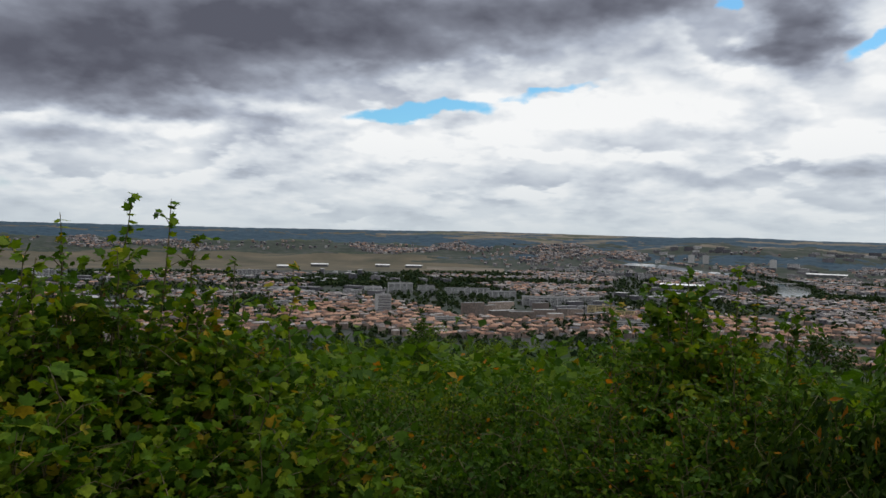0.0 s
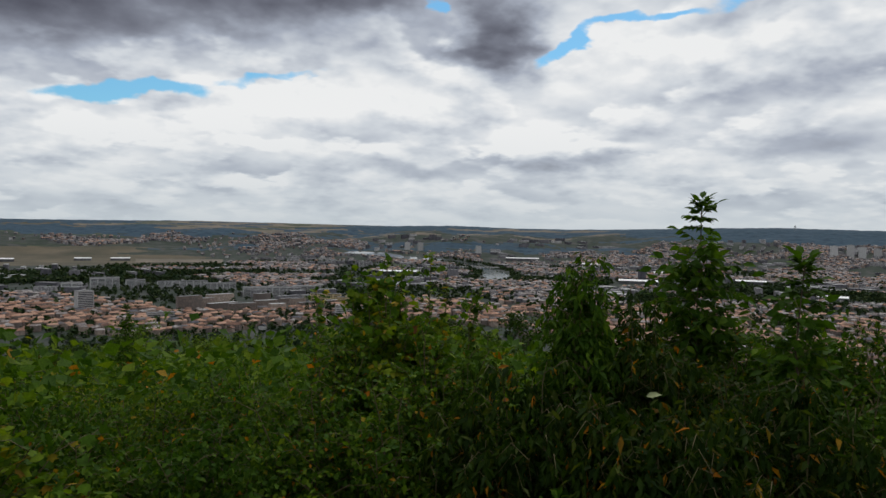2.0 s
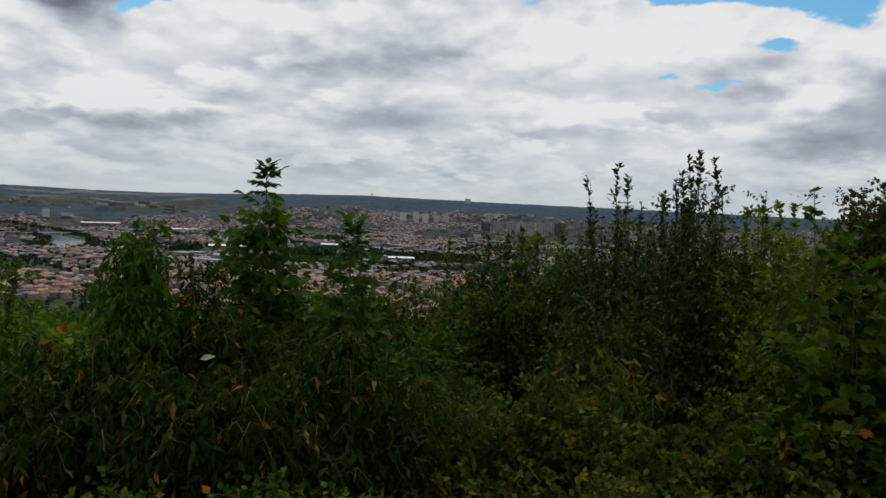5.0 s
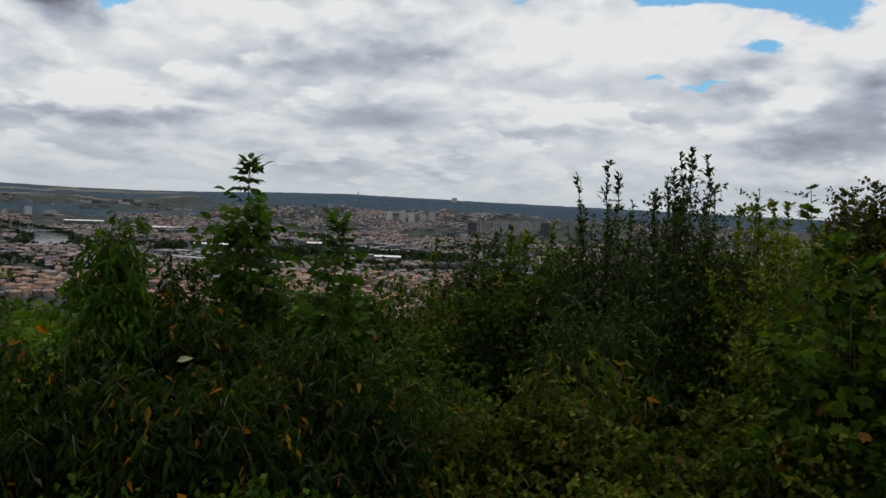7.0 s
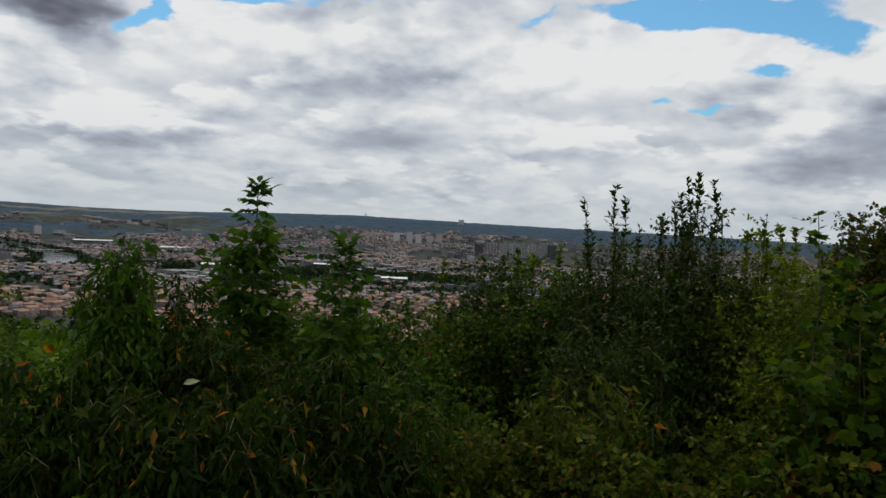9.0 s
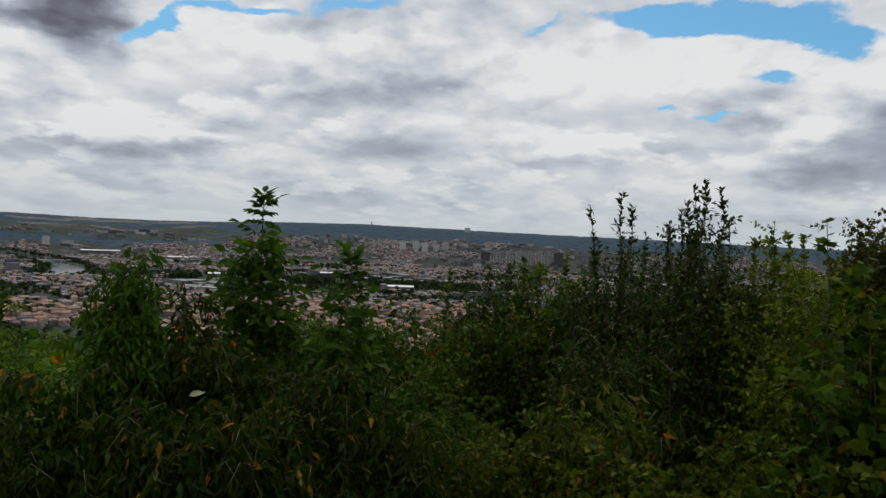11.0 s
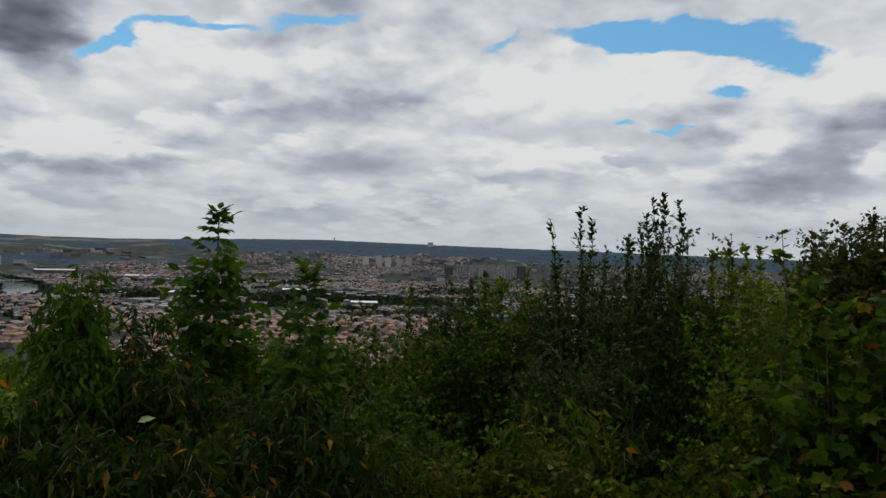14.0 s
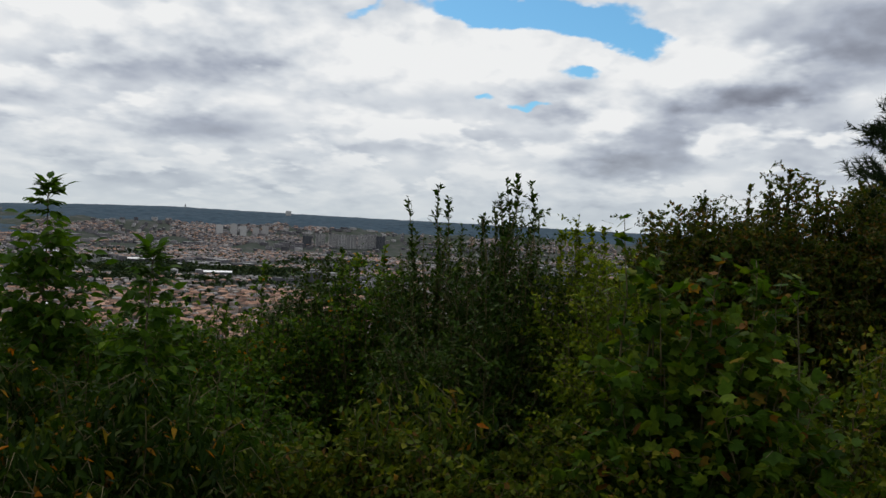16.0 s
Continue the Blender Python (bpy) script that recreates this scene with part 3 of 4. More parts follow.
shrub("maple_shrub", "maple", -24, 3.9, -2.6, 0.55, 0.5, "young maple shrub with tall bare-topped shoots above the view", 46, S0, 0.056,
      ((-27.4, 0.5, 3.9), (-22.9, 2.0, 3.95), (-20.3, 1.7, 4.0), (-23.8, -2.0, 3.7), (-18.4, -0.8, 3.9)), 2, 0.036, floor=0.5, dense=1.5)
shrub("maple_shrub", "maple", -15.5, 3.9, -4.6, 0.5, 0.5, M_LABEL, 42, S0, 0.056, ((-15.8, -2.6, 4.0), (-11.6, -3.0, 4.1), (-13.5, -4.6, 3.9)), 3, 0.036, floor=0.45, dense=1.4)
shrub("maple_shrub", "maple", -28, 3.1, -10.5, 0.7, 0.35, M_LABEL, 34, S0, 0.054, (), 4, 0.036, floor=0.3, dense=1.5)
shrub("maple_shrub", "maple", -15, 3.2, -12, 0.7, 0.35, M_LABEL, 34, S0, 0.054, (), 5, 0.036, floor=0.3, dense=1.5)
# lower scrub in the dip
for i, (az, d, el, w) in enumerate(((-8, 4.6, -11.0, 0.6), (0, 5.2, -11.8, 0.6), (7, 5.0, -11.2, 0.6), (3, 3.6, -15.5, 0.7), (-6, 3.4, -15.5, 0.7), (13, 3.8, -13, 0.6), (-2, 7.5, -11.4, 0.9), (9, 7.8, -10.6, 1.0), (-10, 7.5, -11.0, 0.9), (17, 7.5, -9.0, 0.9))):
    shrub("low_shrub", "ovate", az, d, el, w, 0.45, O_LABEL, 40, S0, 0.038, (), 10 + i, 0.03, mat="ovate" if i % 3 else "lime" if i == 6 else "ash")
# maples with sprigs in front of the river
shrub("maple_shrub", "maple", 18.8, 4.9, -3.7, 0.46, 0.5, "green maple shrub with several upright leafy shoots", 46, S0, 0.058,
      ((15.3, -3.2, 4.9), (16.6, -4.2, 4.8), (18.1, -2.3, 4.9), (19.2, -3.0, 5.0), (21.4, -2.2, 4.9), (22.6, -3.1, 4.9), (12.6, -5.2, 5.0)), 25, 0.034, floor=0.5, dense=1.8, dome=0.45)
shrub("green_shrub", "ovate", 14, 4.4, -7.6, 0.5, 0.45, O_LABEL, 46, S0, 0.038, (), 26, floor=0.3)
shrub("green_shrub", "ovate", 23, 4.3, -5.6, 0.42, 0.45, O_LABEL, 48, S0, 0.038, ((25.5, -4.8, 4.4),), 27, floor=0.3)
shrub("green_shrub", "ovate", 20, 3.6, -11.5, 0.7, 0.4, O_LABEL, 46, S0, 0.038, (), 28, floor=0.3)
# drooping-leaved shrub
shrub("drooping_shrub", "hang", 29.8, 4.1, -2.6, 0.17, 0.3, H_LABEL, 34, S1, 0.07, ((29.4, -1.7, 4.1), (30.4, -2.2, 4.2), (28.6, -3.4, 4.0)), 30, 0.03, 1.1, floor=0.5, dense=1.8, mat="ash")
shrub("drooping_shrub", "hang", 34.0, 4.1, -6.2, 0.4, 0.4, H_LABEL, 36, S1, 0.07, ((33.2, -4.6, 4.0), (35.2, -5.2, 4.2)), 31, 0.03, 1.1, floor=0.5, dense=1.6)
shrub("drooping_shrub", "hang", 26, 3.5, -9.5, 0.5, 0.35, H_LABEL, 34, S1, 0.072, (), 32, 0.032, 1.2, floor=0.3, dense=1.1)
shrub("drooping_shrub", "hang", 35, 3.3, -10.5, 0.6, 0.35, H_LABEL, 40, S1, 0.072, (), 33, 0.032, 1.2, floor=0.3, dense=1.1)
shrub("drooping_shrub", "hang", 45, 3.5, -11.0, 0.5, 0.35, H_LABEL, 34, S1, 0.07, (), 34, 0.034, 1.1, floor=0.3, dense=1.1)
# round the ash saplings
shrub("green_shrub", "ovate", 39.5, 5.0, -5.8, 0.5, 0.5, O_LABEL, 60, S1, 0.038, (), 40, floor=0.5, dense=1.4)
shrub("green_shrub", "ash", 45.5, 5.2, -5.6, 0.5, 0.5, O_LABEL, 70, S1, 0.055, (), 41, floor=0.5, dense=1.4)
shrub("green_shrub", "ovate", 51.5, 5.2, -5.5, 0.5, 0.5, O_LABEL, 70, S1, 0.038, ((53.0, -2.7, 5.4), (50.2, -6.0, 5.1)), 42, floor=0.5, dense=1.4)
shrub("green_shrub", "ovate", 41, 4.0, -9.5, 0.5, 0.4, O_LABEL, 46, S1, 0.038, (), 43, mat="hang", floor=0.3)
shrub("green_shrub", "ovate", 50, 4.2, -10.0, 0.5, 0.4, O_LABEL, 46, S1, 0.038, (), 44, mat="ash", floor=0.3)
# dark shrub and the sallow with its sprigs
shrub("dark_shrub", "ovate", 56.5, 5.8, -2.9, 0.5, 0.55, "dark green shrub with small dense leaves", 56, S1, 0.036, ((56.0, -2.6, 5.8), (58.6, -1.7, 5.8), (57.5, -2.4, 5.8)), 50, 0.032, mat="sallow", floor=0.68, dome=0.2, dense=1.5)
shrub("dark_shrub", "ovate", 60.5, 5.6, -2.2, 0.45, 0.55, "dark green shrub with small dense leaves", 54, S1, 0.036, ((61.9, -1.2, 5.6), (59.8, -2.0, 5.7)), 51, 0.03, mat="ovate", floor=0.68, dome=0.2, dense=1.5)
shrub("sallow_shrub", "sallow", 66, 5.4, -0.5, 0.5, 0.6, "tall dark sallow shrub with upright sprigs against the sky", 80, S1, 0.038,
      ((63.4, 2.5, 5.4), (64.2, -0.2, 5.4), (65.7, 3.4, 5.3), (66.5, 2.6, 5.3), (67.6, 0.6, 5.4)), 52, 0.03, 0.1, spike=0.25, twig_len=0.2, floor=0.68, dome=0.2, dense=1.5)
shrub("sallow_shrub", "sallow", 71.5, 5.1, 0.5, 0.45, 0.6, "tall dark sallow shrub with upright sprigs against the sky", 80, S1, 0.038,
      ((69.3, 1.4, 5.1), (70.0, 2.4, 5.1), (70.8, 4.1, 5.0), (71.6, 4.6, 5.0), (72.7, 4.0, 5.0), (73.4, 1.6, 5.0), (70.4, 3.0, 5.1)), 53, 0.03, 0.1, spike=0.25, twig_len=0.2, floor=0.68, dome=0.2, dense=1.5)
shrub("sallow_shrub", "sallow", 68, 4.6, -6.5, 0.6, 0.4, "dark sallow shrub in deep shade", 56, S1, 0.038, (), 54, 0.034, floor=0.68, dome=0.2, dense=1.5)
shrub("bright_shrub", "lime", 77, 4.9, 0.4, 0.42, 0.5, "yellow-green shrub with fine leaves", 76, S1, 0.034, ((76.1, 1.4, 4.9), (77.2, 1.0, 4.8), (75.2, 0.4, 4.9), (78.2, 0.8, 5.0)), 55, 0.022, spike=0.2, floor=0.4, dome=0.2, dense=1.2)
shrub("bright_shrub", "lime", 79.5, 4.4, -3.5, 0.4, 0.4, "yellow-green shrub with fine leaves", 60, S1, 0.034, (), 56, 0.024, floor=0.4, dome=0.2, dense=1.2)
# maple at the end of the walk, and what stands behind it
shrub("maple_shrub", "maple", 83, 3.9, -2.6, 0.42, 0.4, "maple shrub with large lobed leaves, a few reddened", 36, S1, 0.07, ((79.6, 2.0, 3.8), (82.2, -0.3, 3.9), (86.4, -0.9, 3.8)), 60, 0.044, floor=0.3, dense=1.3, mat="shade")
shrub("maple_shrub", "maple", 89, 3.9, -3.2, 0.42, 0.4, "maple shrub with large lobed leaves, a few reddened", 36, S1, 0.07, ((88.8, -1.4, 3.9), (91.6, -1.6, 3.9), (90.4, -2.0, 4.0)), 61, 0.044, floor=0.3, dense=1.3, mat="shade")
shrub("hornbeam_shrub", "ovate", 82.5, 7.2, 1.7, 0.55, 0.8, R_LABEL, 90, S1, 0.046, ((81.6, 2.0, 7), (83.4, 2.4, 7.2)), 62, 0.034, mat="rust", spike=0.14, twigs=22, twig_len=0.36, floor=0.72, dome=0.3, dense=1.5)
shrub("hornbeam_shrub", "ovate", 86.6, 7.4, 3.3, 0.55, 0.8, R_LABEL, 90, S1, 0.046, ((85.1, 3.6, 7.4), (88.2, 4.0, 7.6)), 67, 0.034, mat="rust", spike=0.16, twigs=22, twig_len=0.36, floor=0.72, dome=0.2, dense=1.5)
shrub("hornbeam_shrub", "ovate", 91, 7.6, 4.1, 0.6, 0.8, R_LABEL, 90, S1, 0.046, ((89.4, 4.5, 7.6), (90.7, 5.2, 7.6), (92.4, 4.4, 7.6)), 63, 0.034, mat="rust", spike=0.16, twigs=22, twig_len=0.36, floor=0.72, dome=0.2, dense=1.5)
shrub("hornbeam_shrub", "ovate", 97, 7.8, 4.0, 0.7, 0.8, R_LABEL, 90, S1, 0.046, ((95.0, 4.6, 7.8),), 64, 0.034, mat="rust", spike=0.16, twigs=22, twig_len=0.36, floor=0.72, dome=0.15, dense=1.5)
shrub("green_shrub", "ovate", 96, 4.6, -5.5, 0.7, 0.5, O_LABEL, 56, S1, 0.045, (), 65, mat="bramble", floor=0.3)
shrub("green_shrub", "ovate", 104, 5.0, -3, 0.8, 0.6, O_LABEL, 56, S1, 0.045, (), 66, floor=0.3)
# brambles and weeds along the brow
for i, az in enumerate((40, 50, 56, 62, 68, 74, 80, 86, 92, 99)):
    shrub("bramble", "ovate", az, 3.7 + 0.25 * (i % 2), -13.2 - 0.8 * (i % 3), 0.42, 0.45, B_LABEL, 36, S1, 0.044, (), 70 + i, 0.03, 0.2, mat="bramble")
for i, az in enumerate((59, 62.5, 66.5, 69.2)):
    shrub("weed", "hang", az, 3.9, -10.5 + 0.7 * (i % 3), 0.2, 0.2, "tall weed with drooping leaves, some yellow", 14, S1, 0.07, (), 90 + i, 0.035, 1.2, twigs=3, mat="bramble" if i < 3 else "hang")
for i, (az, d) in enumerate(((-30, 2.5), (-18, 2.6), (-6, 2.7), (6, 2.8), (17, 2.9), (28, 2.9), (38, 2.9), (48, 3.0), (58, 3.1), (69, 3.1), (80, 3.1), (91, 3.1), (101, 3.3))):
    shrub("undergrowth", "ovate", az, d, -21, 0.5, 0.4, "low leafy undergrowth on the brow", 20, S1, 0.044, (), 110 + i, 0.034, 0.2, mat="bramble" if az > 40 else "ovate")


def ash_sapling(at, top, crown, label, seed, detail=True, full=6):
    """A slim stem with whorls of feathered leaves; every compound leaf is a part."""
    rng = np.random.default_rng(seed)
    x, y = at
    z = float(ground_z(x, y)) - 0.02
    H = top - z
    e = thing("ash_sapling", (x, y, z), label, "sapling")
    stem = curve((rng.normal(0, 0.05), 0, 0), (0, 0, H), 0.5, 9, 0.012, rng)
    part("stem", tubes("stem", [(stem, 0.014, 0.003)], BARK, 6), None, e, "slim straight brown stem")
    shp = leaf_shape("ash")
    n, rest, stalks = 0, [], []
    whorls = [(0.0, 5, 0.08, 1.8), (0.04, 4, 0.10, 0.9), (0.09, 4, 0.10, 0.4), (0.13, 3, 0.09, 0.1), (0.24, 3, 0.18, 0.6), (0.28, 3, 0.20, 0.1)]
    below = np.arange(0.36, crown, 0.055)
    whorls += [(b, full - (1 if rng.random() < 0.4 else 0), (0.19 + 0.15 * min(1, (b - 0.3) / 0.25)) if full > 4 else 0.2, rng.uniform(-0.1, 0.9)) for b in below]
    for drop, count, length, rise0 in whorls:
        h = H - drop
        t = h / H * 8
        i0 = min(int(t), 7)
        o = stem[i0] + (stem[i0 + 1] - stem[i0]) * (t - i0)
        f = drop / crown
        for s in range(count):
            a = n * 2.4 + rng.uniform(-0.4, 0.4)
            n += 1
            L = length * rng.uniform(0.45, 1.4)
            rise = rise0 + (rng.uniform(-0.25, 0.25) if drop < 0.35 else rng.uniform(-0.7, 0.9))
            o = stem[i0] + (stem[i0 + 1] - stem[i0]) * (t - i0) + np.array([0, 0, rng.normal(0, 0.012 if drop < 0.35 else 0.04)])
            d = np.array([math.cos(a), math.sin(a), rise])
            d /= np.linalg.norm(d)
            rachis = np.array([o, o + d * L * 0.5, o + d * L - (0, 0, 0.10 * L)])
            k = 4
            P, A, S = [], [], []
            side = np.cross(d, (0, 0, 1.0))
            side /= np.linalg.norm(side) + 1e-9
            for q in range(k):
                b = o + d * L * (0.3 + 0.65 * q / k) - np.array([0, 0, 0.1 * L * (q / k) ** 2])
                for sg in (-1, 1):
                    P.append(b), A.append(side * sg + d * 0.7 + (0, 0, -0.25 if drop < 0.2 else -0.7) + rng.normal(0, 0.25, 3)), S.append(0.082 * rng.uniform(0.7, 1.2) * (0.8 + 0.2 * min(1, f * 3)))
            P.append(rachis[-1]), A.append(d + (0, 0, -0.4)), S.append(0.085)
            U = np.array([0, 0, 1.0]) + rng.normal(0, 0.3 if drop < 0.2 else 0.75, (len(P), 3))
            if drop < 0.35 and detail:
                leaf = part("leaf", tubes("leaf", [(rachis, 0.0022, 0.001)], TWIG, 3), None, e)
                for j in range(len(P)):
                    part("leaflet", spread("leaflet", shp, P[j:j + 1], A[j:j + 1], U[j:j + 1], S[j:j + 1], LEAF["ash"]), None, leaf)
            else:
                rest += [(P[j], A[j], U[j], S[j]) for j in range(len(P))]
                stalks.append((rachis, 0.0022, 0.001))
    part("stalkwork", tubes("stalkwork", stalks, TWIG, 3), None, e, kind="stuff")
    part("foliage", spread("foliage", shp, *[np.array([q[c] for q in rest]) for c in range(4)], LEAF["ash"]), None, e, kind="stuff")
    return e


ash_sapling((3.54, 3.72), 1.75, 1.08, "slender ash sapling with feathered leaves above the town", 7, True, 8)
ash_sapling((3.57, 2.93), 1.41, 0.70, "small slanting ash sapling with sparse leaves", 8, True, 4)
_x, _y = spot(-1.6, 18, S0)
ash_sapling((_x, _y), -0.35, 2.2, "distant ash sapling down the slope", 9, False)


def pine(az, d, top_el):
    rng = np.random.default_rng(77)
    x, y = spot(az, d)
    z = float(ground_z(x, y)) - 0.05
    H = 1.6 + d * math.tan(radians(top_el)) - z
    e = thing("pine_tree", (x, y, z), "dark pine with tufted upswept branches", "tree")
    trunk = curve((0, 0, 0), (0, 0, H), 0.5, 9, 0.03, rng)
    part("trunk", tubes("trunk", [(trunk, 0.13, 0.02)], BARK, 7), None, e)
    limbs, P, A, U, S = [], [], [], [], []
    for i in range(110):
        h = H * rng.uniform(0.06, 0.97)
        L = (0.32 + 0.9 * (1 - h / H)) * rng.uniform(0.65, 1.1)
        a = i * 2.4
        d0 = np.array([math.cos(a), math.sin(a), 0.05])
        pts = np.array([(0, 0, h), d0 * L * 0.5 + (0, 0, h - 0.03), d0 * L * 0.85 + (0, 0, h + 0.06 * L), d0 * L + (0, 0, h + 0.22 * L)])
        limbs.append((pts, 0.025, 0.006))
        for q in np.linspace(0.25, 1, 9):
            c = pts[0] + (pts[-1] - pts[0]) * q - np.array([0, 0, 0.2 * L * q * (1 - q)])
            for s in range(2):
                c2 = c + rng.normal(0, 0.07, 3) * (1, 1, 0.5)
                tw = np.array([0, 0, 0.5]) + d0 * 0.5 + rng.normal(0, 0.25, 3)
                m = 40
                nd = rng.normal(0, 1, (m, 3))
                nd /= np.linalg.norm(nd, axis=1)[:, None]
                P.append(c2 + tw * rng.uniform(0, 0.22, (m, 1))), A.append(nd + tw), U.append(rng.normal(0, 1, (m, 3))), S.append(rng.uniform(0.08, 0.13, m))
    part("limbwork", tubes("limbwork", limbs, BARK, 4), None, e, kind="stuff")
    shp = (np.array([(-0.06, 0, 0), (0.06, 0, 0), (0, 1, 0)], float), np.array([(0, 1, 2)]))
    part("needle_foliage", spread("needle_foliage", shp, np.concatenate(P), np.concatenate(A), np.concatenate(U), np.concatenate(S), LEAF["pine"]), None, e, kind="stuff")


pine(98.4, 10.5, 10.2)


def lone_leaf(name, at, kind, size, ahead, mat, label):
    """One leaf that stands out by its colour."""
    ob = new(name, spread(name, leaf_shape(kind), np.zeros((1, 3)), [ahead], [(0.2, -0.6, 0.8)], [size], mat))
    ob.matrix_basis = pose(*at)
    return tagged(ob, label, "leaf")


PALE = leaf_material("pale_underside", [(0, (0.16, 0.20, 0.11)), (1, (0.24, 0.27, 0.17))], 0.5, 0.2)
lone_leaf("pale_leaf", (2.16, 2.40, 0.92), "ash", 0.065, (0.8, -0.4, 0.25), PALE, "pale upturned leaf showing its underside")
lone_leaf("pale_leaf", (-1.45, 2.36, 0.62), "maple", 0.07, (0.5, -0.3, 0.4), PALE, "pale lobed maple leaf low among green ones")


# ---------------------------------------------------------------- trees on the slope below
def slope_tree(seed, H, W, mat, n=1150):
    rng = np.random.default_rng(seed)
    e = thing("slope_tree", (0, 0, 0), "leafy broad-crowned tree on the slope below", "tree", "trees on the slope")
    trunk = curve((0, 0, -1), (0, 0, H * 0.75), 0.5, 6, 0.08, rng)
    part("trunk", tubes("trunk", [(trunk, 0.22, 0.06)], BARK, 6), None, e)
    P, A, U, S, limbs = [], [], [], [], []
    for i in range(26):
        a, h = i * 2.4, H * rng.uniform(0.35, 0.92)
        R = W * math.sqrt(max(0.08, 1 - ((h / H - 0.55) / 0.47) ** 2)) * rng.uniform(0.6, 1.0)
        c = np.array([math.cos(a) * R * 0.75, math.sin(a) * R * 0.75, h])
        limbs.append((np.array([(0, 0, h * 0.55), c * (0.5, 0.5, 0.85), c]), 0.08, 0.02))
        m = n // 26
        q = rng.normal(0, 1, (m, 3))
        q /= np.linalg.norm(q, axis=1)[:, None]
        rad = W * 0.36 * rng.uniform(0.55, 1.12, (m, 1)) * (0.8 + 0.4 * np.sin(q[:, :1] * 5 + i))
        P.append(c + q * rad * (1, 1, 0.8)), A.append(q + rng.normal(0, 0.5, (m, 3)) + (0, 0, -0.4)), U.append(np.array([0, 0, 1.0]) + q), S.append(rng.uniform(0.35, 0.65, m))
    part("limbwork", tubes("limbwork", limbs, BARK, 4), None, e, kind="stuff")
    shp = (np.array([(0, 0, 0), (0.45, 0.45, 0.1), (0, 1, -0.1), (-0.45, 0.45, 0.1)], float), np.array([(0, 1, 2), (0, 2, 3)]))
    part("crown", spread("crown", shp, np.concatenate(P), np.concatenate(A), np.concatenate(U), np.concatenate(S), mat), None, e, kind="stuff")
    return e


KINDS = [slope_tree(201, 13, 5.0, LEAF["far"]), slope_tree(202, 15, 5.6, LEAF["far"]), slope_tree(203, 11, 4.6, LEAF["lime"]), slope_tree(204, 13, 5.2, LEAF["sallow"]), slope_tree(205, 10, 4.2, LEAF["rust"])]
rng = np.random.default_rng(31)
first = set()
for i in range(170):
    az = rng.uniform(-36, 84)
    r = 60 + 800 * rng.random() ** 0.8
    if i < 100:
        az, r = rng.uniform(-20, 40), rng.uniform(150, 420) if i < 55 else rng.uniform(700, 1000)
    x, y = r * math.sin(radians(az)), r * math.cos(radians(az))
    k = int(rng.choice(5, p=[0.34, 0.30, 0.12, 0.16, 0.08]))
    m = pose(x, y, float(ground_z(x, y)), 0, 0, rng.uniform(0, 360))
    if k not in first:
        first.add(k)
        KINDS[k].matrix_basis = m
    else:
        copy_thing(KINDS[k], m)


# ---------------------------------------------------------------- the town on the plain
def gable(bm, x0, y0, z, x1, y1, rise, over=0.4):
    ym = (y0 + y1) / 2
    a = [bm.verts.new(p) for p in ((x0 - over, y0 - over, z - 0.15), (x1 + over, y0 - over, z - 0.15), (x1 + over, y1 + over, z - 0.15), (x0 - over, y1 + over, z - 0.15), (x0 - over, ym, z + rise), (x1 + over, ym, z + rise))]
    for f in ((0, 1, 5, 4), (2, 3, 4, 5), (0, 4, 3), (1, 2, 5), (0, 3, 2, 1)):
        bm.faces.new([a[i] for i in f])


def house(L, W, Hh, rise, wall, roof, label):
    e = thing("house", (0, 0, -400), label, "house", "houses at the foot of the hill")
    bm = boxed(-L / 2, -W / 2, -2, L / 2, W / 2, Hh)
    part("wall", bm, wall, e)
    bm = bmesh.new()
    gable(bm, -L / 2, -W / 2, Hh, L / 2, W / 2, rise)
    r = part("roof", bm, roof, e)
    part("chimney", boxed(L * 0.2, -0.4, Hh + rise * 0.5, L * 0.2 + 0.8, 0.4, Hh + rise + 1.0), RENDER_WALL, r)
    for s in (-1, 1):
        for f in range(int(Hh // 2.9)):
            for c in np.linspace(-L / 2 + 1.8, L / 2 - 1.8, max(2, int(L / 3.6))):
                y = s * W / 2
                part("window", boxed(c - 0.55, min(y, y + s * 0.05), 0.9 + f * 2.9, c + 0.55, max(y, y + s * 0.05), 2.3 + f * 2.9), GLASS, e)
    return e


HOUSES = [house(11, 9, 5.8, 2.6, RENDER_WALL, ROOF, "small rendered town house with an orange tiled roof"), house(14, 10, 5.8, 3.0, RENDER_WALL, ROOF, "rendered town house with a tiled gable roof"),
          house(18, 11, 8.7, 3.0, RENDER_WALL, ROOF, "three-storey terraced town house with tiled roof"), house(10, 9, 5.8, 2.8, WHITE_WALL, SLATE, "pale town house with a dark slate roof")]


